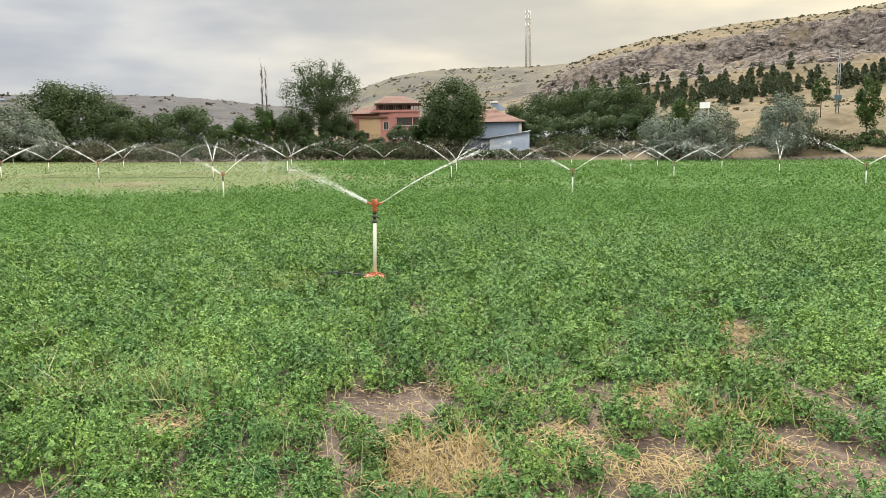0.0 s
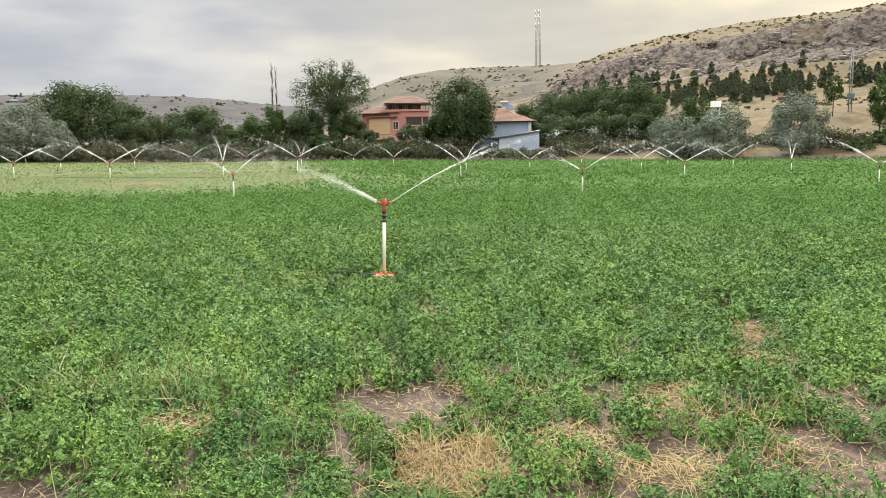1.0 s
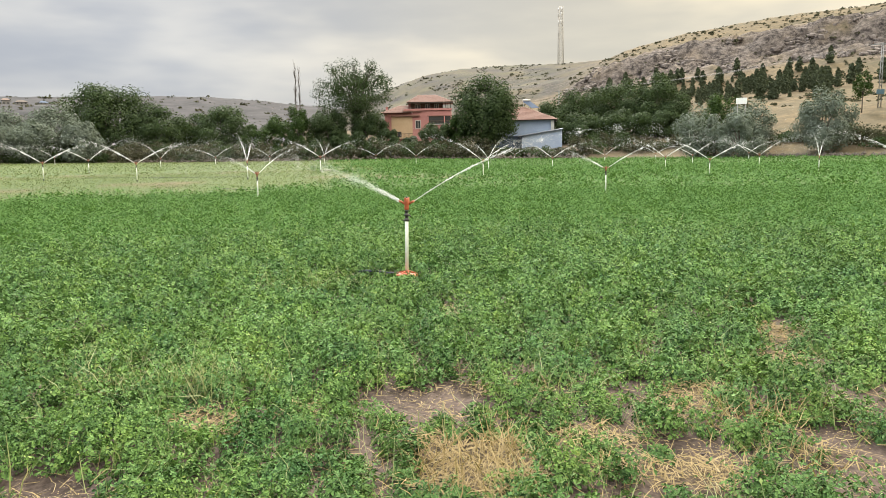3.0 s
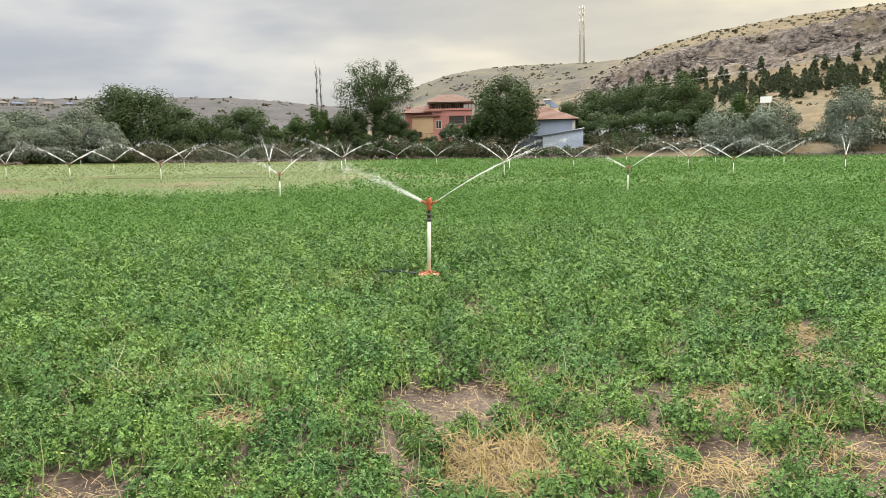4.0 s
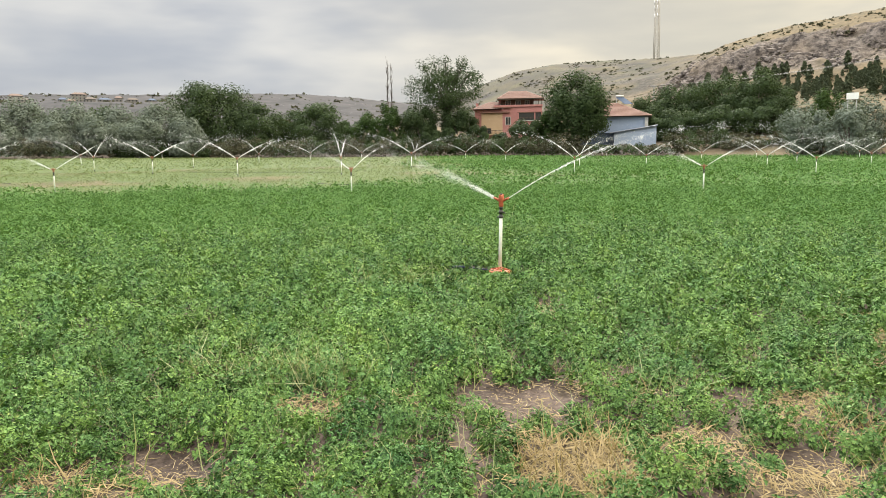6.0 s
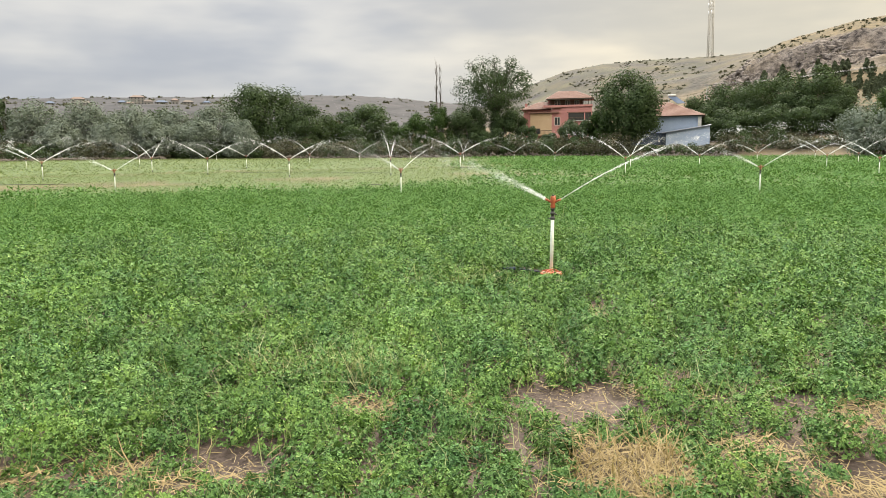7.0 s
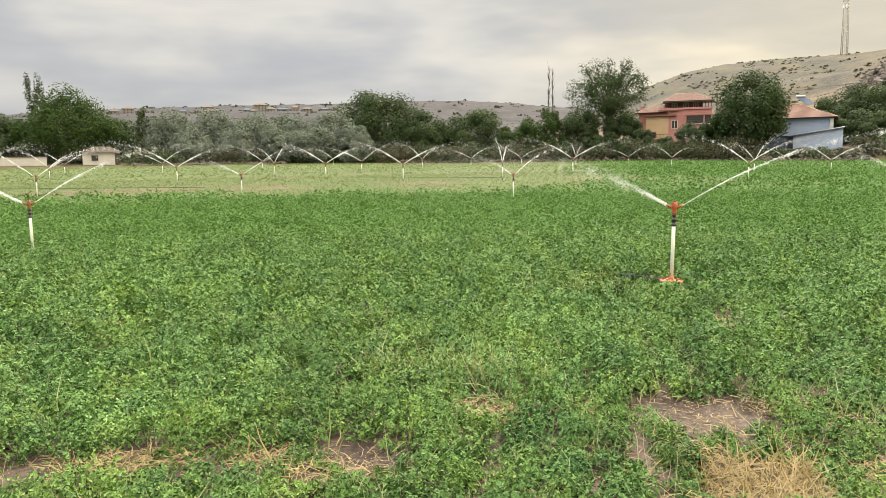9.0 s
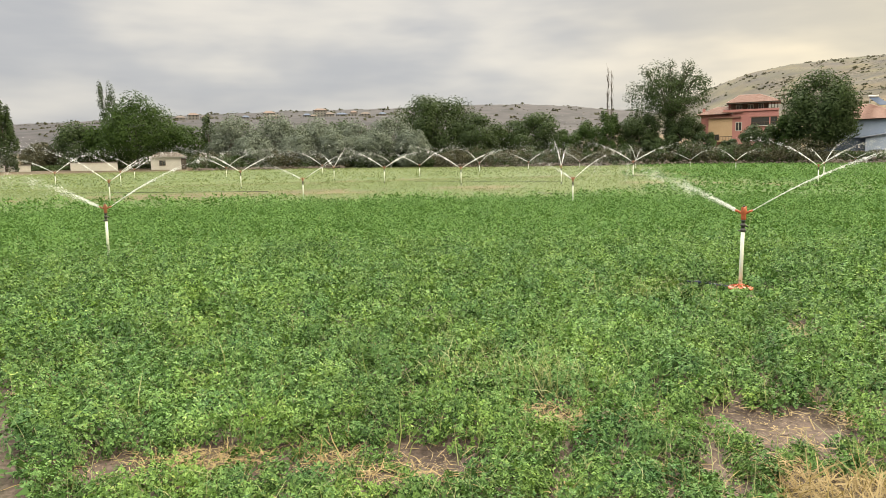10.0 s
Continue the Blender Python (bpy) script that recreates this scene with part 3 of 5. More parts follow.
DARK = "broad dark green tree behind the field edge"
tree("walnut_tree", 19.5, 150, 7.0, 14.5, LEAF_DARK, "tall open-crowned tree with sparse leaves and sky showing through", 8200, 0.34, 110, 0.82, 0.27, 1, 0.42)
tree("round_tree", 9.4, 143, 5.55, 12.4, LEAF_DARK, "dense round dark green tree beside the blue house", 5200, 0.42, 30, 0.0, 0.07, 2)
tree("broad_tree", 37.0, 148, 5.0, 14.5, LEAF_DARK, DARK, 4200, 0.45, 26, 0.1, 0.0, 3)
tree("broad_tree", 34.0, 145, 3.75, 11.0, LEAF_DARK, DARK, 2800, 0.42, 18, 0.1, 0.0, 4)
tree("broad_tree", 39.2, 144, 2.0, 7.0, LEAF_DARK, "low dark green tree behind the field edge", 1400, 0.42, 12, 0.1, 0.0, 60)
tree("broad_tree", 29.4, 150, 3.6, 12.5, LEAF_DARK, DARK, 3000, 0.42, 20, 0.1, 0.05, 5)
tree("broad_tree", 27.2, 148, 2.3, 7.0, LEAF_MID, DARK, 1500, 0.4, 12, 0.1, 0.04, 6)
tree("broad_tree", 31.6, 152, 2.4, 8.0, LEAF_MID, DARK, 1600, 0.4, 12, 0.1, 0.04, 7)
tree("narrow_tree", 23.7, 146, 3.6, 5.0, LEAF_MID, "upright green tree beside the tall poplar", 1500, 0.36, 12, 0.1, 0.04, 8)
tree("broad_tree", 25.4, 150, 2.9, 6.5, LEAF_MID, "green tree behind the field edge", 1500, 0.4, 12, 0.1, 0.04, 9)
tree("broad_tree", 21.6, 147, 3.3, 7.5, LEAF_DARK, "dark green tree under a taller open tree", 2400, 0.38, 14, 0.1, 0.04, 10)
tree("broad_tree", 20.5, 145, 1.9, 5.5, LEAF_DARK, "low dark green tree under a taller open tree", 1200, 0.38, 10, 0.1, 0.0, 61)
tree("broad_tree", 18.4, 147, 3.2, 8.0, LEAF_DARK, "dark green tree under a taller open tree", 2600, 0.38, 14, 0.1, 0.04, 11)
tree("broad_tree", 13.4, 142, 2.3, 5.6, LEAF_DARK, "dark green bushy tree before the salmon house", 1900, 0.36, 12, 0.1, 0.04, 12)
tree("broad_tree", 11.7, 144, 2.75, 5.2, LEAF_MID, "green bushy tree before the salmon house", 1800, 0.36, 12, 0.1, 0.04, 13)
tree("broad_tree", 15.3, 143, 1.25, 4.5, LEAF_DARK, "dark green bushy tree before the salmon house", 1000, 0.36, 10, 0.1, 0.04, 15)
tree("broad_tree", 16.9, 143, 1.8, 3.8, LEAF_DARK, "dark green bushy tree before the salmon house", 1300, 0.36, 10, 0.1, 0.04, 14)
for k, (a, d, t, w) in enumerate([(4.1, 172, 3.7, 8), (2.6, 176, 4.45, 9), (0.9, 172, 4.2, 10), (-1.0, 168, 4.95, 11), (-3.0, 162, 5.3, 10), (-4.4, 158, 3.7, 6), (1.9, 160, 2.7, 9), (-0.9, 158, 2.9, 9), (-3.2, 156, 3.0, 8), (3.6, 162, 2.4, 7)]):
    tree("broad_tree", a, d, t, w * 1.25, LEAF_DARK, "dark green tree in a dense grove below the hill", 2100, 0.45, 16, 0.1, 0.04, 20 + k)
tree("silver_tree", -14.2, 120, 3.75, 8.2, LEAF_SILVER, "silver-green oleaster on the dry bank", 2600, 0.34, 18, 0.1, 0.02, 31)
tree("silver_tree", -9.4, 123, 3.1, 8.0, LEAF_SILVER, "silver-green oleaster beside a green bush", 1700, 0.34, 14, 0.1, 0.02, 32)
tree("silver_tree", -6.2, 121, 2.9, 7.5, LEAF_SILVER, "silver-green oleaster beside a green bush", 1500, 0.34, 14, 0.1, 0.02, 36)
tree("silver_tree", -8.9, 115, 2.45, 6.0, LEAF_SILVER, "low silver-green oleaster before a notice board", 1300, 0.34, 12, 0.1, 0.0, 37)
tree("broad_tree", -7.3, 127, 3.7, 6.8, LEAF_MID, "green bushy tree at the foot of the bank", 2000, 0.36, 14, 0.1, 0.02, 33)
tree("broad_tree", -19.3, 132, 4.7, 4.2, LEAF_MID, "small young green tree on the dry slope", 1000, 0.3, 12, 0.1, 0.12, 34, 0.08)
tree("broad_tree", -16.5, 150, 4.85, 3.2, LEAF_MID, "small young green tree on the dry slope", 500, 0.28, 10, 0.2, 0.35, 35, 0.08)
for k, (a, t, w) in enumerate([(52.3, 3.75, 9.5), (49.2, 3.8, 9.5), (46.0, 3.75, 9), (43.2, 3.45, 8.5), (40.4, 3.75, 9.5), (50.8, 2.6, 7), (47.6, 2.7, 7), (44.6, 2.6, 7), (41.8, 2.5, 7), (38.9, 2.6, 6)]):
    tree("silver_tree", a, 140 - 6 * (k > 4), t, w, LEAF_SILVER, "silver-grey oleaster in a row behind the field", 2300, 0.35, 24, 0.15, 0.02, 40 + k)
tree("broad_tree", 44.3, 146, 3.5, 4.0, LEAF_MID, "bright green tree behind the silver trees", 900, 0.38, 10, 0.1, 0.05, 51)
tree("narrow_tree", 53.9, 144, 3.9, 3.4, LEAF_DARK, "dark narrow tree beside the silver trees", 900, 0.36, 9, 0.1, 0.05, 52)
tree("broad_tree", 58.8, 138, 5.15, 13.0, LEAF_MID, "large green tree beside a white outbuilding", 4000, 0.38, 30, 0.1, 0.0, 53)
tree("broad_tree", 56.0, 141, 3.2, 8.5, LEAF_MID, "green tree beside a white outbuilding", 2000, 0.38, 16, 0.1, 0.0, 54)
tree("broad_tree", 62.6, 142, 3.35, 9.5, LEAF_DARK, "dark green tree beyond the field edge", 2200, 0.38, 18, 0.1, 0.0, 55)
tree("broad_tree", 61.0, 140, 3.1, 7.5, LEAF_MID, "green tree beyond the field edge", 1600, 0.38, 14, 0.1, 0.0, 59)
tree("broad_tree", 64.9, 144, 1.9, 6.5, LEAF_SCRUB, "brown-green thicket beyond the field edge", 1500, 0.38, 12, 0.1, 0.0, 56)
tree("poplar_tree", 60.5, 150, 6.6, 3.6, LEAF_DARK, "tall narrow poplar with a thin crown", 1300, 0.34, 20, 0.6, 0.2, 57, 0.16)
tree("poplar_tree", 67.0, 130, 5.0, 3.4, LEAF_DARK, "tall narrow dark poplar", 1500, 0.36, 16, 0.3, 0.0, 58, 0.18)


def bare_poplar(az, d, top):
    x, y = spot(az, d)
    z0 = ground_z(x, y) - 0.1
    h = rise(d, top) - z0
    gen = np.random.default_rng(5)
    ob = thing("poplar_tree", (x, y, z0), 0, "dead leafless poplar, two thin upright poles of branches", "tree")
    for sx, hh in ((-0.45, h), (0.5, h * 0.965)):
        bm = bmesh.new()
        tube(bm, (sx * 0.4, 0, -0.2), (sx, 0, hh * 0.55), 0.16, 0.1, 6)
        tube(bm, (sx, 0, hh * 0.55), (sx * 0.8, 0, hh), 0.1, 0.025, 6)
        for k in range(46):
            t = gen.uniform(0.4, 0.94) * hh
            s = gen.choice((-1, 1))
            tube(bm, (sx, 0, t), (sx + s * gen.uniform(0.1, 0.5), gen.normal(0, 0.25), t + gen.uniform(0.8, 2.2)), 0.04, 0.014, 4)
        part("trunk", bm, BARK, ob)


bare_poplar(23.75, 170, 6.8)

# pines on the slope
gen = np.random.default_rng(31)
for k in range(118):
    a = gen.uniform(-14.6, -4.0)
    pine(a, gen.uniform(200, 252) + 2.0 * (a + 10), gen.uniform(0.35, 0.85), k)
for k, a in enumerate((-15.0, -15.8, -17.6, -18.0, -18.5, -19.0, -19.5, -20.0, -20.6, -21.2)):
    pine(a, 212 + 5 * (k % 3), 0.75 + 0.1 * (k % 4), k + 2)
for k in range(30):
    pine(gen.uniform(-4.6, 3.2), gen.uniform(244, 270), gen.uniform(0.7, 1.1), k)
for k, (a, d) in enumerate(((-12.0, 258), (-12.6, 256), (-14.5, 262), (-10.3, 256), (-16.2, 246), (-8.6, 262), (-6.0, 262), (-4.9, 262), (-13.4, 250))):
    pine(a, d, 0.7 + 0.1 * (k % 3), k)

# low scrub along the field edge, and dark shrubs over the hillside
gen = np.random.default_rng(12)
for k in range(165):
    a = -22 + 92 * (k + gen.uniform(-0.4, 0.4)) / 165
    d = float(far_edge(a)) + (gen.uniform(11.5, 15) if a > 54.5 else gen.uniform(2.0, 6.5) if a > 1 else gen.uniform(7, 15))
    kind = LEAF_SCRUB if gen.random() < 0.65 else LEAF_DARK
    bush("shrub", a, d, gen.uniform(0.0, 0.35) if 3 < a < 9.3 or a > 54.5 else gen.uniform(0.45, 1.25) if a > 1 else gen.uniform(0.4, 1.5), gen.uniform(3.5, 6.0), kind, "low tangled brown-green scrub along the field edge", k, 430, 0.42)


def hill_scrub():
    """Dark shrubs dotted over the slope, the crags and the ridge."""
    gen = np.random.default_rng(8)
    at, size, facing = [], [], []

    def dome(x, y, wide, high, n):
        d = unit(gen.normal(0, 1, (n, 3)))
        d[:, 2] = np.abs(d[:, 2])
        p = d * gen.uniform(0.55, 1.0, (n, 1)) * (wide, wide, high)
        at.append(p + (x, y, ground_z(x, y) - 0.05))
        size.append(np.full(n, 0.75 * wide))
        facing.append(d)

    for k in range(4800):
        a = gen.uniform(-24, 21)
        r = gen.uniform(165, 345) if a < 3 else gen.uniform(300, 465)
        x, y = spot(a, r)
        if fractal(np.array([x]), np.array([y]), 45, 3, 0.6)[0] < (-0.05 if a < 3 else 0.12) and (r < 262 or a > 3):
            continue
        s = min(1.0, 0.3 + gen.exponential(0.28)) * (1.15 if r > 300 else 1.0)
        dome(x, y, s * gen.uniform(0.6, 1.2), s * 0.6, 18)
    for k in range(1500):
        a, r = gen.uniform(18, 68), gen.uniform(700, 1480)
        x, y = spot(a, r)
        if fractal(np.array([x]), np.array([y]), 160, 3, 0.6)[0] < 0.0:
            continue
        s = 0.9 + gen.exponential(0.9)
        dome(x, y, s * 1.6, s * 1.0, 12)
    at, size, facing = np.concatenate(at), np.concatenate(size), np.concatenate(facing)
    me = sheet("hillside_shrubs", leaf_tris(at, facing, size, gen), triples(len(at)), LEAF_SCRUB)
    tagged(new("hillside_shrubs", me), "low dark shrubs dotted over the dry hillside", "shrub", kind="stuff")


hill_scrub()


def rubble(name, az0, az1, n, hi, label, seed):
    """A low bank of tumbled field stones."""
    gen = np.random.default_rng(seed)
    base = np.array([(-1, 0, 0), (1, 0, 0), (0, -1, 0), (0, 1, 0), (0, 0, -1), (0, 0, 1)], float)
    tris = np.array([(0, 2, 5), (2, 1, 5), (1, 3, 5), (3, 0, 5), (2, 0, 4), (1, 2, 4), (3, 1, 4), (0, 3, 4)])
    vs, fs = [], []
    for k in range(n):
        a = gen.uniform(az0, az1)
        x, y = spot(a, float(far_edge(a)) + 1.0 + gen.normal(0, 0.4))
        s = gen.uniform(0.14, 0.36)
        v = base * s * gen.uniform(0.7, 1.25, (6, 3)) + (x, y, ground_z(x, y) + abs(gen.normal(0, 0.5)) * hi + 0.1)
        fs.append(tris + 6 * k)
        vs.append(v)
    tagged(new(name, sheet(name, np.concatenate(vs), np.concatenate(fs), STONE)), label, "stone wall", kind="stuff")


def crags():
    """Broken boulders half sunk along the rock band of the hill."""
    gen = np.random.default_rng(14)
    bm = bmesh.new()
    bmesh.ops.create_icosphere(bm, subdivisions=1, radius=1)
    base = np.array([v.co[:] for v in bm.verts])
    tris = np.array([[v.index for v in f.verts] for f in bm.faces])
    bm.free()
    vs, fs = [], []
    while len(vs) < 5200:
        a, r = gen.uniform(-24, 3.5), gen.uniform(268, 310)
        x, y = spot(a, r)
        if fractal(np.array([x]), np.array([y]), 30, 3, 0.5)[0] < gen.uniform(-0.3, 0.1):
            continue
        s = min(1.15, 0.16 + gen.exponential(0.24))
        v = np.sign(base) * np.abs(base) ** 0.75 * s * gen.uniform(0.7, 1.25, (12, 1)) * (gen.uniform(0.8, 1.7), 1.0, gen.uniform(0.5, 1.1)) + (x, y, ground_z(x, y) + 0.2 * s)
        fs.append(tris + 12 * len(vs))
        vs.append(v)
    tagged(new("crag_boulders", sheet("crag_boulders", np.concatenate(vs), np.concatenate(fs), CRAG)), "broken grey-brown boulders along the rocky band of the hill", "rocks", kind="stuff")


crags()
rubble("stone_bank", 2, 36, 600, 0.5, "low tumbled bank of brown field stones along the field", 3)
rubble("stone_heap", 44, 55, 400, 0.3, "low tumbled bank of pale field stones along the field", 4)
rubble("stone_heap", -22, -9, 300, 0.2, "scattered pale stones at the foot of the dry bank", 5)
# ---- buildings ----
def prism_roof(bm, x0, x1, y0, y1, z0, z1, ridge0, ridge1, ym=None):
    """A hipped roof: eaves at z0 round the rectangle, a ridge at z1 from ridge0 to ridge1."""
    ym = (y0 + y1) / 2 if ym is None else ym
    c = [bm.verts.new(p) for p in ((x0, y0, z0), (x1, y0, z0), (x1, y1, z0), (x0, y1, z0), (ridge0, ym, z1), (ridge1, ym, z1))]
    for f in ((0, 1, 5, 4), (1, 2, 5), (2, 3, 4, 5), (3, 0, 4), (3, 2, 1, 0)):
        bm.faces.new([c[i] for i in f])
    return bm


def tile_rows(parent, x0, x1, y0, z0, z1, ym, ridge0, ridge1, step=0.38):
    """Courses of clay tiles on the front slope, each course a ribbed strip."""
    n = int(math.hypot(ym - y0, z1 - z0) / step)
    for k in range(n):
        bm = bmesh.new()
        t0, t1 = k / n, (k + 1.12) / n
        xa, xb = x0 + (ridge0 - x0) * t0, x1 + (ridge1 - x1) * t0
        ya, za = y0 + (ym - y0) * t0, z0 + (z1 - z0) * t0
        yb, zb = y0 + (ym - y0) * min(t1, 1), z0 + (z1 - z0) * min(t1, 1)
        vs = [bm.verts.new(p) for p in ((xa, ya - 0.03, za + 0.10), (xb, ya - 0.03, za + 0.10), (xb - 0.05, yb, zb + 0.03), (xa + 0.05, yb, zb + 0.03), (xa, ya - 0.03, za + 0.02), (xb, ya - 0.03, za + 0.02))]
        bm.faces.new((vs[0], vs[1], vs[2], vs[3]))
        bm.faces.new((vs[4], vs[5], vs[1], vs[0]))
        part("tile_course", bm, ROOF_RED, parent)


def window(parent, x0, x1, y, z0, z1, frame_mat, bars=1):
    """A window in a wall that faces -y, its face at y."""
    w = part("window", box(bmesh.new(), (x0, y - 0.02, z0), (x1, y + 0.05, z1)), DARKGLASS, parent)
    bm = bmesh.new()
    t = 0.09
    for lo, hi in (((x0 - t, z0 - t), (x1 + t, z0)), ((x0 - t, z1), (x1 + t, z1 + t)), ((x0 - t, z0), (x0, z1)), ((x1, z0), (x1 + t, z1))):
        box(bm, (lo[0], y - 0.07, lo[1]), (hi[0], y + 0.03, hi[1]))
    for k in range(bars):
        xm = x0 + (x1 - x0) * (k + 1) / (bars + 1)
        box(bm, (xm - 0.035, y - 0.06, z0), (xm + 0.035, y - 0.025, z1))
    part("frame", bm, frame_mat, w)


def salmon_house():
    d = 160
    x, y = spot(14.7, d)
    z0 = ground_z(x, y) - 0.2
    ob = thing("house", (x, y, z0), 12, "salmon-pink rendered house with terracotta hipped roofs and terraces", "house")
    e = lambda el: rise(d, el) - z0
    zf, zt, ze, zr = e(1.2), e(3.25), e(3.85), e(4.5)
    # lower body with a set-back cream recess on its left bay
    bm = box(bmesh.new(), (-7.2, 0.6, 0), (-1.2, 9, zt - 0.5))
    box(bm, (-1.197, 0, 0), (7.2, 9, zt))
    part("wall", bm, SALMON, ob)
    part("wall", box(bmesh.new(), (-5.7, -0.06, zf), (-1.2, 0.57, zt - 1.3)), CREAM, ob, "cream rendered balcony wall")
    part("eave_band", box(bmesh.new(), (-5.7, -0.5, zt - 1.25), (0.4, 0.62, zt - 1.0)), ROOF_RED, ob)
    part("balcony", box(bmesh.new(), (-5.9, -0.9, zf - 0.2), (-1.0, -0.063, zf + 0.05)), CREAM, ob)
    bm = bmesh.new()
    box(bm, (-5.8, -0.9, zf + 0.75), (-1.1, -0.82, zf + 0.85))
    for k in range(17):
        box(bm, (-5.75 + 0.28 * k, -0.88, zf + 0.05), (-5.7 + 0.28 * k, -0.83, zf + 0.75))
    part("railing", bm, BARK, ob)
    window(ob, -4.4, -3.7, -0.07, zf + 0.1, zf + 1.2, BARK, 0)
    window(ob, -0.5, 0.5, -0.01, e(1.9), e(2.46), WHITEWASH)
    # loggia on the right, above its parapet: flat dark sheets stand in for the shade inside
    zo, zp = e(2.2), e(2.78)
    part("loggia_shade", box(bmesh.new(), (2.3, -0.05, zo), (5.6, 0.02, zp)), DARKGLASS, ob, "dark sheet standing in for the shade of an open balcony")
    part("loggia_shade", box(bmesh.new(), (5.75, -0.05, zo), (7.0, 0.02, zp)), DARKGLASS, ob, "dark sheet standing in for the shade of an open balcony")
    for px in (2.08, 5.58, 7.0):
        part("pillar", box(bmesh.new(), (px, -0.22, zf), (px + 0.2, 0.04, zp)), SALMON, ob)
    part("lintel", box(bmesh.new(), (2.0, -0.26, zp + 0.003), (7.3, -0.003, zp + 0.16)), ROOF_RED, ob)
    part("sill", box(bmesh.new(), (2.0, -0.3, zo - 0.14), (7.3, -0.003, zo - 0.003)), WHITEWASH, ob)
    bm = bmesh.new()
    box(bm, (2.3, -0.2, zo + 0.62), (7.0, -0.14, zo + 0.7))
    for k in range(16):
        box(bm, (2.4 + 0.29 * k, -0.19, zo), (2.44 + 0.29 * k, -0.15, zo + 0.62))
    part("railing", bm, BARK, ob)
    part("parapet", box(bmesh.new(), (-3.0, -0.25, zt - 0.05), (7.3, 0.0, zt + 0.35)), SALMON, ob)
    part("cornice", box(bmesh.new(), (-3.3, -0.45, zt - 0.25), (0.8, -0.02, zt - 0.08)), ROOF_RED, ob)
    # upper storey set back under a wide roof
    part("upper_wall", box(bmesh.new(), (-1.6, 2.0, zt), (5.2, 8, ze + 0.05)), ROOF_BROWN, ob, "brown timber-clad upper storey")
    for x0, x1 in ((-0.6, 0.4), (1.6, 2.5), (3.6, 4.4)):
        window(ob, x0, x1, 1.98, zt + 0.5, ze - 0.35, WHITEWASH)
    for k in range(4):
        part("post", box(bmesh.new(), (5.3 + 0.55 * k, 0.4 + 0.2 * k, zt + 0.3), (5.42 + 0.55 * k, 0.52 + 0.2 * k, ze)), BARK, ob)
    r = part("roof", prism_roof(bmesh.new(), -2.4, 7.6, -0.3, 9.0, ze, zr, 0.0, 3.6, 4.2), ROOF_RED, ob, "terracotta tiled hipped roof")
    tile_rows(r, -2.4, 7.6, -0.3, ze, zr, 4.2, 0.0, 3.6)
    part("fascia", box(bmesh.new(), (-2.35, -0.26, ze - 0.22), (7.55, -0.12, ze - 0.003)), BARK, r)
    zl = zt - 0.45
    r = part("roof", prism_roof(bmesh.new(), -7.9, -1.65, -0.2, 9.3, zl, zl + 1.75, -4.2, -2.0, 4.4), ROOF_RED, ob, "lower terracotta tiled hipped roof")
    tile_rows(r, -7.9, -1.65, -0.2, zl, zl + 1.75, 4.4, -4.2, -2.0)
    for cx, cz in ((-6.9, zl + 0.2), (-1.9, zl + 1.3)):
        ch = part("chimney", box(bmesh.new(), (cx - 0.25, 3.0, cz), (cx + 0.25, 3.5, cz + 1.3)), SALMON, ob)
        part("cap", box(bmesh.new(), (cx - 0.35, 2.9, cz + 1.303), (cx + 0.35, 3.6, cz + 1.42)), WHITEWASH, ch)


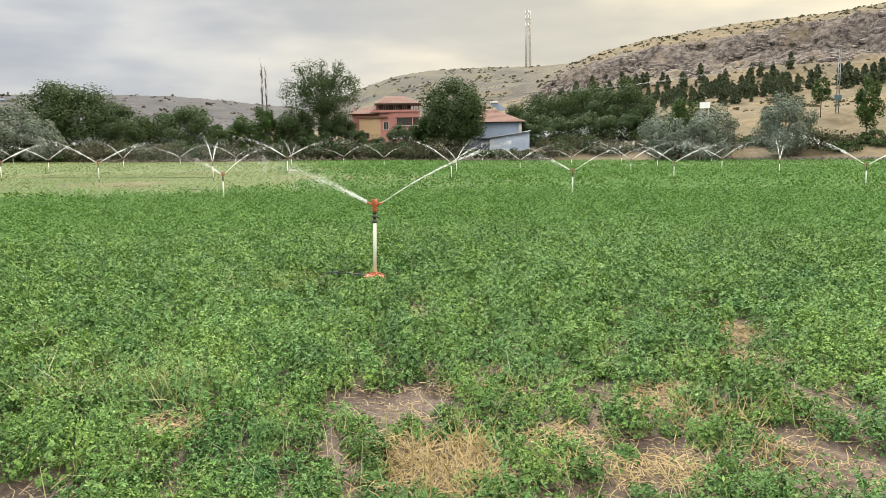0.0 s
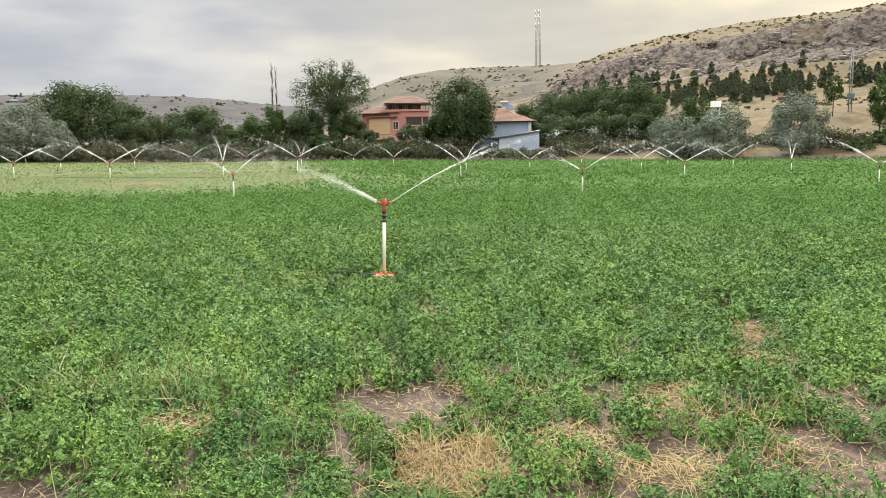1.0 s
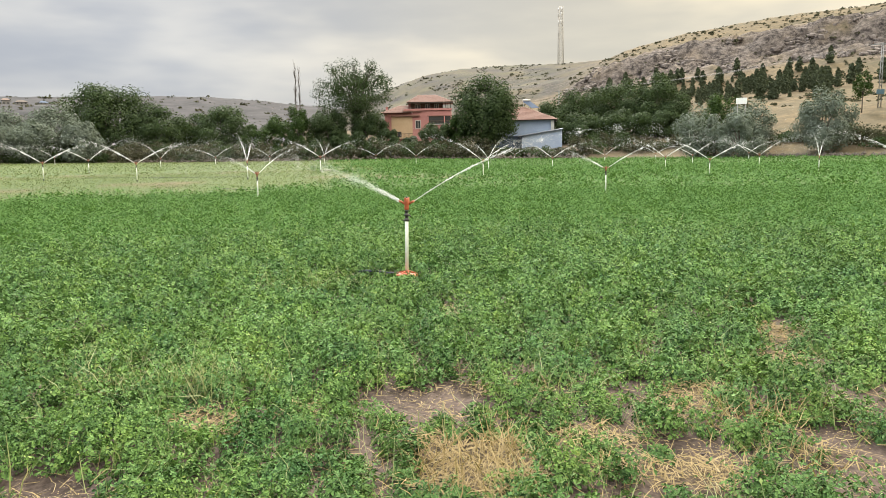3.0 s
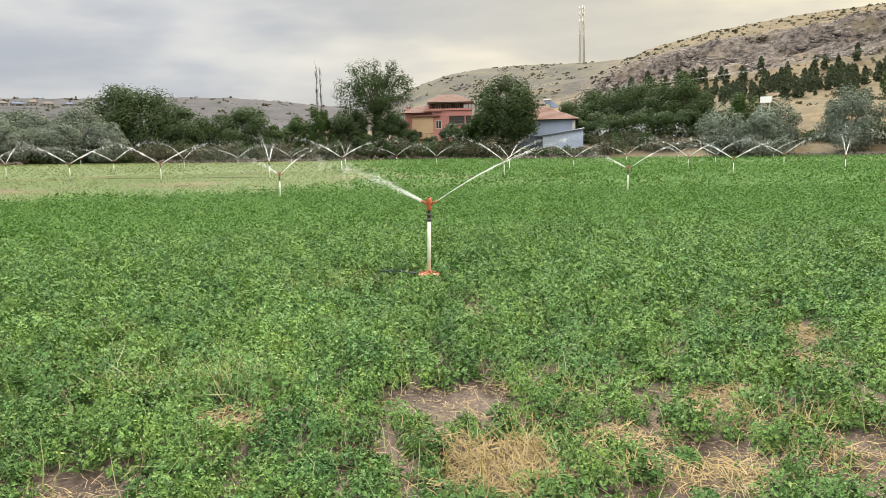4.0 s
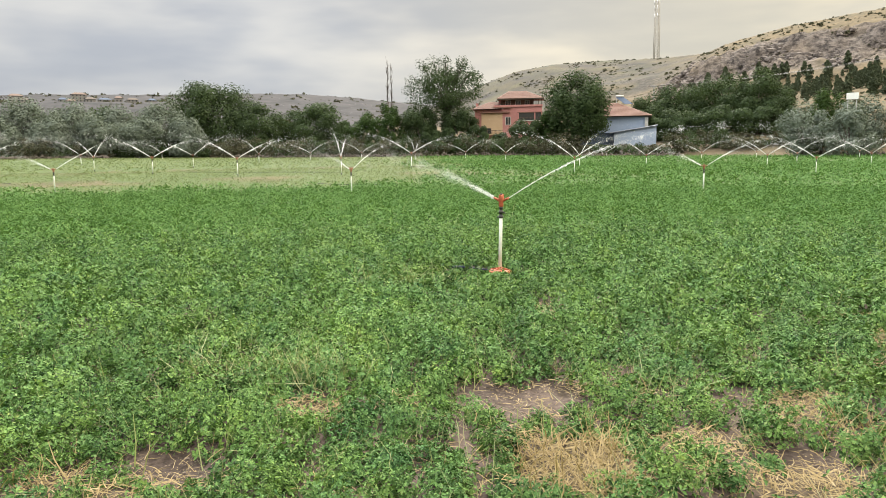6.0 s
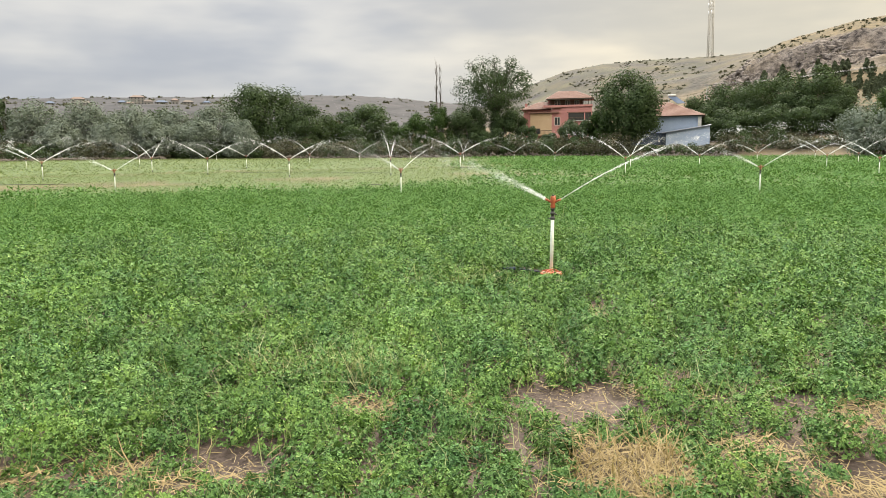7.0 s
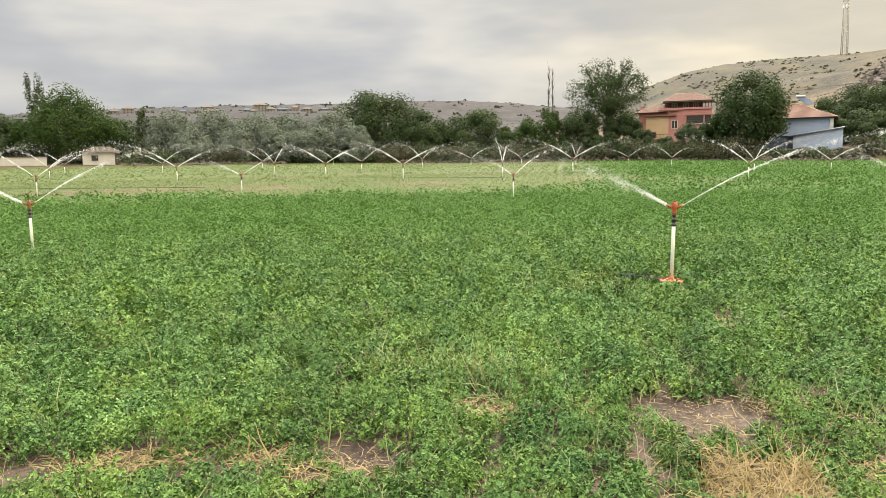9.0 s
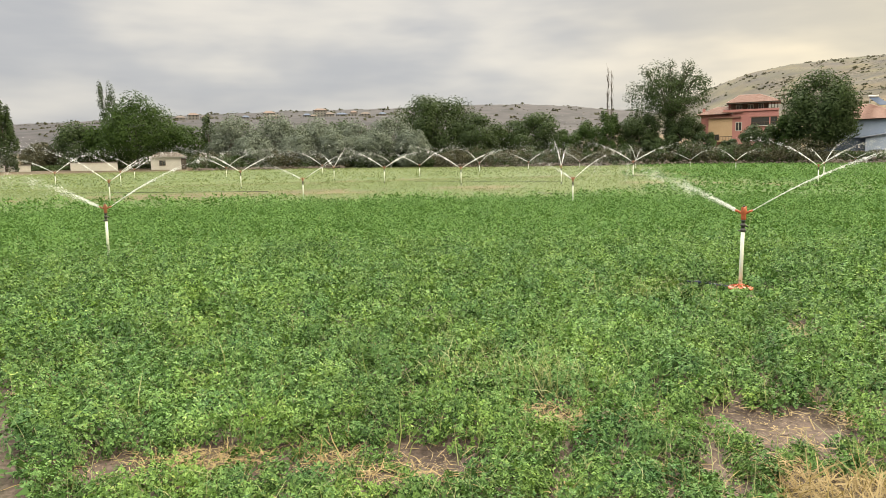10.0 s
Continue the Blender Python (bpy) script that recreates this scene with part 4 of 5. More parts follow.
def blue_house():
    d = 151
    x, y = spot(6.9, d)
    z0 = ground_z(x, y) - 0.2
    ob = thing("house", (x, y, z0), 4, "pale blue rendered house with a red tiled roof and a lean-to", "house")
    e = lambda el: rise(d, el) - z0
    ze, zr, zb = e(2.3), e(3.42), e(1.15)
    part("wall", box(bmesh.new(), (-6.6, 0, zb), (6.2, 8.5, ze)), SKYBLUE, ob)
    # set-back lower wall: the recess's shade goes in as a darker blue
    part("wall", box(bmesh.new(), (-6.6, 0.25, 0), (6.2, 8.5, zb - 0.003)), DEEPBLUE, ob, "lower blue wall in a recess, its shade put into the colour")
    part("corner_post", box(bmesh.new(), (6.23, -0.35, zb - 0.6), (6.85, 0.3, ze - 0.05)), WHITEWASH, ob, "white corner post")
    part("ceiling_board", box(bmesh.new(), (-7.1, -0.75, ze + 0.004), (7.3, 9.2, ze + 0.12)), BARK, ob)
    r = part("roof", prism_roof(bmesh.new(), -7.3, 7.5, -0.95, 9.4, ze + 0.13, zr, -0.9, 0.6, 4.2), ROOF_RED, ob, "red tiled hipped roof")
    tile_rows(r, -7.3, 7.5, -0.95, ze + 0.13, zr, 4.2, -0.9, 0.6)
    window(ob, -4.6, -3.2, -0.01, zb + 0.8, zb + 2.0, WHITEWASH)
    # lean-to shed
    part("shed_wall", box(bmesh.new(), (0.6, -4.2, 0), (8.4, -0.05, e(0.95))), SKYBLUE, ob)
    bm = bmesh.new()
    za, zc = e(1.05), e(1.55)
    vs = [bm.verts.new(p) for p in ((-0.2, -4.6, za), (8.6, -4.6, zc), (8.6, 0.2, zc + 0.25), (-0.2, 0.2, za + 0.25), (-0.2, -4.6, za + 0.14), (8.6, -4.6, zc + 0.14), (8.6, 0.2, zc + 0.39), (-0.2, 0.2, za + 0.39))]
    for f in ((3, 2, 1, 0), (4, 5, 6, 7), (0, 1, 5, 4), (1, 2, 6, 5), (2, 3, 7, 6), (3, 0, 4, 7)):
        bm.faces.new([vs[i] for i in f])
    part("shed_roof", bm, TIN, ob, "sloping dark sheet-metal shed roof")
    bm = bmesh.new()
    vs = [bm.verts.new(p) for p in ((0.6, -4.2, e(0.95)), (8.4, -4.2, e(0.95)), (8.4, -4.2, zc - 0.03), (0.6, -4.2, za + 0.02))]
    vb = [bm.verts.new(v.co + Vector((0, 0.15, 0))) for v in vs]
    for f in ((0, 1, 2, 3),):
        bm.faces.new([vs[i] for i in f])
        bm.faces.new([vb[i] for i in f][::-1])
    part("shed_gable", bm, SKYBLUE, ob)
    part("side_wall", box(bmesh.new(), (-8.6, -2.5, 0), (-6.9, -2.2, e(1.2))), WHITEWASH, ob, "short whitewashed garden wall")
    # solar water heater on the roof
    h = thing("solar_water_heater", (*spot(6.35, d + 5), rise(d, 3.0)), 10, "white rooftop water tank with a tilted solar panel", "water heater")
    zz = rise(d, 4.0) - rise(d, 3.05)
    part("tank", tube(bmesh.new(), (-0.9, 0, zz), (0.7, 0, zz), 0.22, n=14), WHITEWASH, h)
    bm = bmesh.new()
    for sx in (-0.7, 0.5):
        tube(bm, (sx, 0, -0.6), (sx, 0, zz), 0.05, n=6)
    part("stand", bm, STEEL, h)
    bm = bmesh.new()
    vs = [bm.verts.new(p) for p in ((-0.8, -0.2, zz - 0.3), (0.7, -0.2, zz - 0.3), (2.3, -2.0, zz - 1.7), (0.8, -2.0, zz - 1.7))]
    vb = [bm.verts.new(v.co + Vector((0, 0.08, 0.1))) for v in vs]
    bm.faces.new(vs), bm.faces.new(vb[::-1])
    for k in range(4):
        bm.faces.new((vs[k], vb[k], vb[(k + 1) % 4], vs[(k + 1) % 4]))
    part("panel", bm, DEEPBLUE, h)


salmon_house()
blue_house()


def outbuilding(az0, az1, d, el_top, roof_el, label, roofed, depth=4.0):
    xa, ya = spot(az1, d)
    xb, yb = spot(az0, d)
    z0 = ground_z((xa + xb) / 2, (ya + yb) / 2) - 0.3
    w = math.hypot(xb - xa, yb - ya)
    ob = thing("outbuilding", ((xa + xb) / 2, (ya + yb) / 2, z0), math.degrees(math.atan2(yb - ya, xb - xa)), label, "building")
    h = rise(d, el_top) - z0
    part("wall", box(bmesh.new(), (-w / 2, 0, 0), (w / 2, depth, h)), WHITEWASH, ob)
    if roofed:
        hr = rise(d, roof_el) - z0
        part("roof", prism_roof(bmesh.new(), -w / 2 - 0.4, w / 2 + 0.4, -0.5, depth + 0.5, h + 0.004, hr, -w / 4, w / 4), BARK, ob, "dark brown roof")
        part("door", box(bmesh.new(), (w * 0.36, -0.05, 0.2), (w * 0.5, -0.003, h - 0.2)), BARK, ob, "dark doorway")
        window(ob, -w * 0.25, -w * 0.1, -0.01, h * 0.45, h * 0.75, BARK)
    else:
        part("coping", box(bmesh.new(), (-w / 2 - 0.1, -0.12, h + 0.003), (w / 2 + 0.1, depth + 0.1, h + 0.12)), STONE, ob)


outbuilding(60.2, 63.2, 131, 0.55, 0.8, "low whitewashed shed wall at the field edge", False)
outbuilding(55.6, 58.0, 132, 0.85, 1.25, "small whitewashed outbuilding with a dark brown roof", True)
outbuilding(65.6, 68.5, 130, 0.45, 0.9, "low pale shed at the field edge", False)


def villa(az, d, w, h, label, seed):
    x, y = spot(az, d)
    z0 = ground_z(x, y) - 1.0
    ob = thing("villa", (x, y, z0), az + 6, label, "house", "far hilltop villas")
    part("wall", box(bmesh.new(), (-w / 2, 0, 0), (w / 2, 9, h)), HAZED_PLASTER, ob)
    part("roof", prism_roof(bmesh.new(), -w / 2 - 0.8, w / 2 + 0.8, -0.8, 9.8, h + 0.01, h + 2.6, -w / 4, w / 4), (ROOF_BROWN, STONE, DEEPBLUE)[seed % 3], ob)
    for f in range(max(1, int((h - 1) / 3))):
        for k in range(int(w / 4)):
            xx = -w / 2 + 1.2 + k * 4
            window(ob, xx, xx + 1.5, -0.01, 1.9 + 3 * f, 3.4 + 3 * f, HAZED_PLASTER, 0)


for k, (a, d, w, h) in enumerate([(54.8, 985, 13, 7), (54.0, 972, 9, 4), (51.1, 990, 8, 3), (49.4, 990, 15, 8), (48.9, 975, 9, 4), (46.6, 988, 9, 4), (45.6, 992, 17, 10), (44.9, 978, 11, 5), (44.0, 984, 14, 4), (43.1, 990, 8, 6), (42.2, 980, 12, 4), (40.9, 990, 9, 3), (46.1, 976, 8, 3), (55.7, 980, 11, 4)]):
    villa(a, d, w, h, "pale villa with a hipped roof on the far hill", k)


# ---- masts, poles and signs ----
def radio_mast():
    d = 462
    x, y = spot(3.83, d)
    z0 = ground_z(x, y) - 0.5
    h = rise(d, 10.5) - z0
    ob = thing("radio_mast", (x, y, z0), 20, "tall pale lattice radio mast on the ridge", "mast")
    at = lambda t: 1.4 - 0.35 * t
    for sx in (-1, 1):
        for sy in (-1, 1):
            part("leg", tube(bmesh.new(), (sx * at(0), sy * at(0), 0), (sx * at(1), sy * at(1), h), 0.16, 0.12, 6), MAST_PAINT, ob)
    bm, n = bmesh.new(), 18
    for k in range(n):
        a, b = at(k / n), at((k + 1) / n)
        za, zb = h * k / n, h * (k + 1) / n
        for p, q in (((-1, -1), (1, -1)), ((1, -1), (1, 1)), ((1, 1), (-1, 1)), ((-1, 1), (-1, -1))):
            tube(bm, (p[0] * a, p[1] * a, za), (q[0] * b, q[1] * b, zb), 0.07, n=4)
            tube(bm, (q[0] * a, q[1] * a, za), (p[0] * b, p[1] * b, zb), 0.07, n=4)
            tube(bm, (p[0] * b, p[1] * b, zb), (q[0] * b, q[1] * b, zb), 0.06, n=4)
    part("bracing", bm, MAST_PAINT, ob)
    for k, zz in enumerate((h - 1.5, h - 4.5, h - 9)):
        for a in (20, 140, 260):
            c, s = math.cos(radians(a)), math.sin(radians(a))
            part("antenna", tube(bmesh.new(), (c * 1.6, s * 1.6, zz - 1.2), (c * 1.6, s * 1.6, zz + 1.2), 0.22, n=8), SIGN_WHITE, ob)


radio_mast()


def power_pole(az, d, top, wide, label, sign=False, metal=STEEL):
    x, y = spot(az, d)
    z0 = ground_z(x, y) - 0.3
    h = rise(d, top) - z0
    ob = thing("power_pole", (x, y, z0), az + 8, label, "power pole")
    for sx in (-1, 1):
        for sy in (-1, 1):
            part("leg", tube(bmesh.new(), (sx * 0.24, sy * 0.22, 0), (sx * 0.12, sy * 0.11, h), 0.05, 0.045, 5), metal, ob)
    bm, n = bmesh.new(), 12
    for k in range(n):
        a, b = 0.58 - 0.30 * k / n, 0.58 - 0.30 * (k + 1) / n
        s = 1 if k % 2 else -1
        for y_ in (-0.36, 0.36):
            tube(bm, (-s * 0.42 * a, y_ * a, h * k / n), (s * 0.42 * b, y_ * b, h * (k + 1) / n), 0.03, n=4)
    part("bracing", bm, metal, ob)
    part("crossarm", box(bmesh.new(), (-wide, -0.08, h - 0.35), (wide, 0.08, h - 0.18)), metal, ob)
    for sx in (-wide + 0.1, 0.0, wide - 0.1):
        part("insulator", lathe(bmesh.new(), [(0.05, 0), (0.12, 0.08), (0.06, 0.16), (0.12, 0.24), (0.05, 0.36)], 8, (sx, 0, h - 0.177)), ROOF_BROWN, ob)
    if sign:
        zs = rise(d, 3.45) - z0
        part("sign_board", box(bmesh.new(), (-0.6, -0.34, zs - 0.4), (0.6, -0.27, zs + 0.4)), SIGN_BLUE, ob, "faded blue notice board")
    return ob


power_pole(-17.5, 152, 6.6, 1.55, "grey lattice power pole with a crossarm and a blue board", True)
power_pole(3.95, 205, 4.5, 1.2, "grey lattice power pole above dark trees")
power_pole(11.8, 176, 4.3, 1.6, "dark lattice power pole behind the salmon house", metal=BARK)


def notice(az, d, el, w, h):
    x, y = spot(az, d)
    z0 = ground_z(x, y) - 0.2
    zz = rise(d, el) - z0
    ob = thing("notice_board", (x, y, z0), az, "blank white notice board on two steel posts", "sign")
    part("board", box(bmesh.new(), (-w / 2, -0.05, zz - h / 2), (w / 2, 0.03, zz + h / 2)), SIGN_WHITE, ob)
    for sx in (-w * 0.35, w * 0.35):
        part("post", tube(bmesh.new(), (sx, 0.08, 0), (sx, 0.08, zz + h / 2), 0.05, n=6), STEEL, ob)


def cable(p, q, sag, label="thin dark power cable between two poles"):
    """A hanging wire."""
    cu = bpy.data.curves.new("power_cable", "CURVE")
    cu.dimensions, cu.bevel_depth, cu.bevel_resolution = "3D", 0.02, 0
    sp = cu.splines.new("POLY")
    n = 24
    sp.points.add(n - 1)
    for k in range(n):
        t = k / (n - 1)
        c = Vector(p).lerp(Vector(q), t)
        sp.points[k].co = (c.x, c.y, c.z - sag * 4 * t * (1 - t), 1)
    cu.materials.append(BLACK)
    tagged(new("power_cable", cu), label, "cable")


for dx in (-1.1, 0.0, 1.1):
    ax, ay = spot(-17.5, 152)
    bx, by = spot(3.95, 205)
    cable((ax + dx, ay, rise(152, 6.6) + 0.1), (bx + dx * 0.8, by, rise(205, 4.5) + 0.1), 1.6)
    cx, cy = spot(11.8, 176)
    cable((bx + dx * 0.8, by, rise(205, 4.5) + 0.1), (cx + dx, cy, rise(176, 4.3) + 0.1), 0.9)
notice(-9.0, 119, 3.25, 1.5, 0.9)


# ---- sprinklers ----
def drops(p, d, size, length):
    """Small three-sided drops, drawn out along their flight."""
    n = len(p)
    side = unit(np.cross(d, np.random.default_rng(n).normal(0, 1, (n, 3))))
    third = np.cross(d, side)
    s, l = size[:, None], length[:, None]
    v = np.stack([p + d * l, p - d * l * 0.6 + side * s * 0.5, p - d * l * 0.6 - side * s * 0.25 + third * s * 0.43, p - d * l * 0.6 - side * s * 0.25 - third * s * 0.43], 1).reshape(-1, 3)
    f = np.array([(0, 1, 2), (0, 2, 3), (0, 3, 1), (1, 3, 2)])
    return v, (f[None] + 4 * np.arange(n)[:, None, None]).reshape(-1, 3)


def jet_mesh(name, seed, fine, reach=6.0, climb=27.0, spread=1.0, count=500, drag=0.09, mist=300, mist_size=0.5, root=0.3):
    """One throw of water along +x: a tight stream that frays into drops, with mist drifting under its far end."""
    gen = np.random.default_rng(seed)
    c, s = math.cos(radians(climb)), math.sin(radians(climb))
    path = lambda u: np.stack([u * c, 0 * u, u * s - drag * u * u], -1)
    way = lambda u: unit(np.stack([np.full(len(u), c), 0 * u, s - 2 * drag * u], -1))
    # the stream breaks into gusts as it goes
    u = gen.random(count) ** 1.5 * reach
    u += 0.05 * reach * np.sin(u * 9 / reach * 2 * np.pi) * (u / reach)
    wide = (0.005 + 0.012 * u + 0.0026 * u * u) * spread
    p = path(u) + gen.normal(0, 1, (count, 3)) * wide[:, None] * (0.6, 0.7, 0.8)
    p[:, 2] -= np.abs(gen.normal(0, 1, count)) * 0.02 * u * spread
    size = fine * gen.uniform(0.4, 1.4, count) * (1.1 - 0.6 * u / reach)
    v1, f1 = drops(p, way(u), size, size * (1.4 + 2.2 * np.exp(-u)))
    # mist
    u = (0.12 + 0.98 * gen.random(mist) ** 0.8) * reach
    p = path(u) + gen.normal(0, 1, (mist, 3)) * ((0.02 + 0.055 * u) * (0.6 + 0.5 * spread))[:, None]
    p[:, 2] -= np.abs(gen.normal(0, 1, mist)) * 0.07 * u
    size = fine * mist_size * gen.uniform(0.5, 1.3, mist)
    v2, f2 = drops(p, way(u), size, size)
    # the solid root of the stream
    k, m = 14, 5
    uu = np.linspace(0.02, reach * root, k)
    ring = path(uu)[:, None, :] + (fine * 0.7 * (1 + 0.18 * uu) * gen.uniform(0.5, 1.3, k) * np.linspace(1, 0.4, k))[:, None, None] * np.stack([np.zeros(m), np.cos(np.arange(m) * 2 * np.pi / m), np.sin(np.arange(m) * 2 * np.pi / m)], -1)[None]
    i = np.arange(k * m).reshape(k, m)
    j = np.roll(i, -1, axis=1)
    side_f = np.concatenate([np.stack([i[:-1], j[:-1], j[1:]], -1).reshape(-1, 3), np.stack([i[:-1], j[1:], i[1:]], -1).reshape(-1, 3)])
    return sheet(name, np.concatenate([v1, v2, ring.reshape(-1, 3)]), np.concatenate([f1, f2 + len(v1), side_f + len(v1) + len(v2)]), WATER)


FAR_JETS = [jet_mesh("water_jet", 60 + k, 0.0205, 5.2 + 0.5 * k, 34 + 4 * k, 1.3, 300, 0.072, 330, 0.6, 0.3) for k in range(3)]
NEAR_JETS = [jet_mesh("water_jet", 70, 0.0045, 5.2, 35, 0.45, 2200, 0.085, 1800, 0.42), jet_mesh("water_jet", 71, 0.0026, 4.2, 30, 2.4, 7000, 0.10, 7000, 0.85, 0.08)]
MID_JETS = [jet_mesh("water_jet", 75, 0.0062, 5.0, 36, 0.7, 1500, 0.085, 1600, 0.6), jet_mesh("water_jet", 76, 0.0046, 4.4, 33, 2.6, 2600, 0.095, 3000, 0.8, 0.15)]


def sprinkler_kit():
    kit = {}

    def keep(name, bm, material):
        me = bpy.data.meshes.new(name)
        bm.to_mesh(me)
        bm.free()
        me.materials.append(material)
        kit[name] = me

    # orange base: a dished foot with a rim, ribs and a socket
    bm = lathe(bmesh.new(), [(0.155, 0.0), (0.165, 0.012), (0.16, 0.03), (0.13, 0.036), (0.06, 0.041), (0.034, 0.048), (0.031, 0.075), (0.022, 0.077)], 20)
    for k in range(6):
        a = k * math.pi / 3
        c, s = math.cos(a), math.sin(a)
        vs = [bm.verts.new(p) for p in ((0.03 * c - 0.006 * s, 0.03 * s + 0.006 * c, 0.07), (0.03 * c + 0.006 * s, 0.03 * s - 0.006 * c, 0.07), (0.15 * c + 0.006 * s, 0.15 * s - 0.006 * c, 0.04), (0.15 * c - 0.006 * s, 0.15 * s + 0.006 * c, 0.04), (0.03 * c, 0.03 * s, 0.04))]
        bm.faces.new((vs[0], vs[1], vs[2], vs[3]))
        bm.faces.new((vs[0], vs[3], vs[4]))
        bm.faces.new((vs[1], vs[4], vs[2]))
    keep("base", bm, ORANGE)
    keep("riser", lathe(bmesh.new(), [(0.0235, 0.06), (0.0235, 0.76), (0.021, 0.765)], 14), PIPE_WHITE)
    bm = lathe(bmesh.new(), [(0.029, 0.735), (0.036, 0.74), (0.036, 0.765), (0.026, 0.77), (0.022, 0.80), (0.034, 0.805), (0.034, 0.83), (0.024, 0.835), (0.02, 0.86), (0.028, 0.865), (0.028, 0.885), (0.018, 0.89)], 14)
    tube(bm, (0.03, 0, 0.817), (0.062, 0, 0.80), 0.010, 0.007, 8)
    tube(bm, (-0.03, 0, 0.752), (-0.055, 0, 0.745), 0.008, 0.006, 8)
    keep("coupling", bm, BLACK)
    bm = lathe(bmesh.new(), [(0.018, 0.885), (0.030, 0.89), (0.033, 0.915), (0.028, 0.945), (0.035, 0.96), (0.039, 0.985), (0.037, 1.01), (0.028, 1.03), (0.02, 1.045)], 16)
    keep("body", bm, ORANGE)
    for nm, sg in (("nozzle", 1), ("rear_nozzle", -1)):
        bm = tube(bmesh.new(), (sg * 0.02, 0, 0.965), (sg * 0.105, 0, 1.012), 0.017, 0.011, 10)
        lathe(bm, [(0.018, -0.012), (0.021, 0), (0.018, 0.012)], 10, (sg * 0.08, 0, 0.997))
        keep(nm, bm, ORANGE)
    # the swing arm over the top
    bm = box(bmesh.new(), (-0.012, -0.085, 1.03), (0.012, 0.10, 1.046), 0.003)
    box(bm, (-0.018, 0.085, 0.985), (0.018, 0.105, 1.05), 0.003)
    box(bm, (-0.014, -0.10, 1.01), (0.014, -0.08, 1.055), 0.003)
    keep("swing_arm", bm, ORANGE)
    bm = lathe(bmesh.new(), [(0.014, 1.046), (0.014, 1.062), (0.006, 1.07)], 10)
    keep("spindle", bm, BLACK)
    return kit


KIT = sprinkler_kit()
bm = lathe(bmesh.new(), [(0.012, -0.12), (0.03, 0.0), (0.031, 0.1), (0.028, 0.11)], 10)
SPIKE = bpy.data.meshes.new("base")
bm.to_mesh(SPIKE)
bm.free()
SPIKE.materials.append(BLACK)


def sprinkler(x, y, turn, jets, label, lean=0.0, tilt=0.0, lift=0.0):
    z = ground_z(x, y)
    ob = thing("sprinkler", (x, y, z + 0.01), turn, label, "sprinkler", "field sprinklers")
    ob.matrix_world = pose(x, y, z + 0.01 + lift, lean, tilt, turn)
    for nm, me in KIT.items():
        if nm == "base" and jets is not NEAR_JETS:
            me = SPIKE
        piece = new(nm.replace("rear_", ""), me)
        piece.parent = ob
        if jets is not NEAR_JETS and me.materials[0] == ORANGE:
            piece.material_slots[0].link = "OBJECT"
            piece.material_slots[0].material = BROWN_ORANGE
    for k, me in enumerate(jets):
        j = tagged(new("water_jet", me), "white jet of water fraying into drops", kind="stuff")
        j.parent = ob
        j.matrix_local = pose(0.11 * (1 - 2 * k), 0, 1.012, 0, 0, 180 * k)
    return ob


LABEL = "white-pipe sprinkler with an orange head spraying two jets"
sprinkler(-2.55, 9.9, 4, NEAR_JETS, "white-pipe sprinkler with orange head and orange round base", 0, 1.2, 0.0)
sprinkler(-13.15, 7.46, 60, MID_JETS, LABEL)
# azimuth, distance and the jets' turn of the rest
FIELD = [(41.2, 46, 48), (40.5, 108, 30), (38.4, 62, 50), (35.3, 42, 42), (33.7, 78, 85), (29.9, 95, 40), (27.6, 41.5, 110), (26.0, 110, 15), (25.0, 138, 30), (22.2, 50, 20), (21.9, 80, 100), (18.0, 100, 10), (14.9, 80, 60), (9.7, 44, 12), (9.3, 56, 75), (7.3, 128, 0), (4.4, 66, 4), (0.5, 95, 20)]
FIELD += [(-3.2, 108, 10), (-3.9, 62, -8), (-5.8, 75, 5), (-7.0, 46, 0), (-9.6, 95, 20), (-10.3, 68, -20), (-14.1, 52, 70)]
FIELD += [(61.1, 36, 75), (64.3, 60, 60), (60.2, 55, 100), (59.2, 76, 60), (52.9, 72, 50), (52.0, 44, 55), (45.8, 78, 40), (45.0, 56, 110)]
for k, (a, d, turn) in enumerate(FIELD):
    px, py = spot(a, d)
    sprinkler(px, py, turn, (FAR_JETS[k % 3], FAR_JETS[(k + 1) % 3]), LABEL)
for k, (px, py, turn) in enumerate([(-24.5, 22.9, 45), (-12.5, 25.25, 70), (-0.08, 27.6, 5), (11.85, 33.7, -10)]):
    sprinkler(px, py, turn, MID_JETS if k != 3 else FAR_JETS[:2], LABEL)


def water_pipe(x0, y0, x1, y1, label):
    """A black pipe lying along a row of sprinklers."""
    cu = bpy.data.curves.new("water_pipe", "CURVE")
    cu.dimensions, cu.bevel_depth, cu.bevel_resolution = "3D", 0.013, 2
    sp = cu.splines.new("POLY")
    n = 14
    sp.points.add(n - 1)
    for k in range(n):
        t = k / (n - 1)
        px, py = x0 + (x1 - x0) * t, y0 + (y1 - y0) * t + 0.12 * math.sin(7 * t + x0)
        sp.points[k].co = (px, py, ground_z(px, py) + 0.06, 1)
    cu.materials.append(BLACK)
    tagged(new("water_pipe", cu), label, "pipe")


water_pipe(*spot(39, 47), *spot(27.5, 43), "black irrigation pipe lying on the dry strip")
water_pipe(*spot(64, 44), *spot(50, 40), "black irrigation pipe lying on the dry strip")
water_pipe(*spot(29.5, 34.5), *spot(24.5, 33), "black irrigation pipe lying on the dry strip")
water_pipe(*spot(23, 50), *spot(16, 49), "black irrigation pipe lying in the crop")

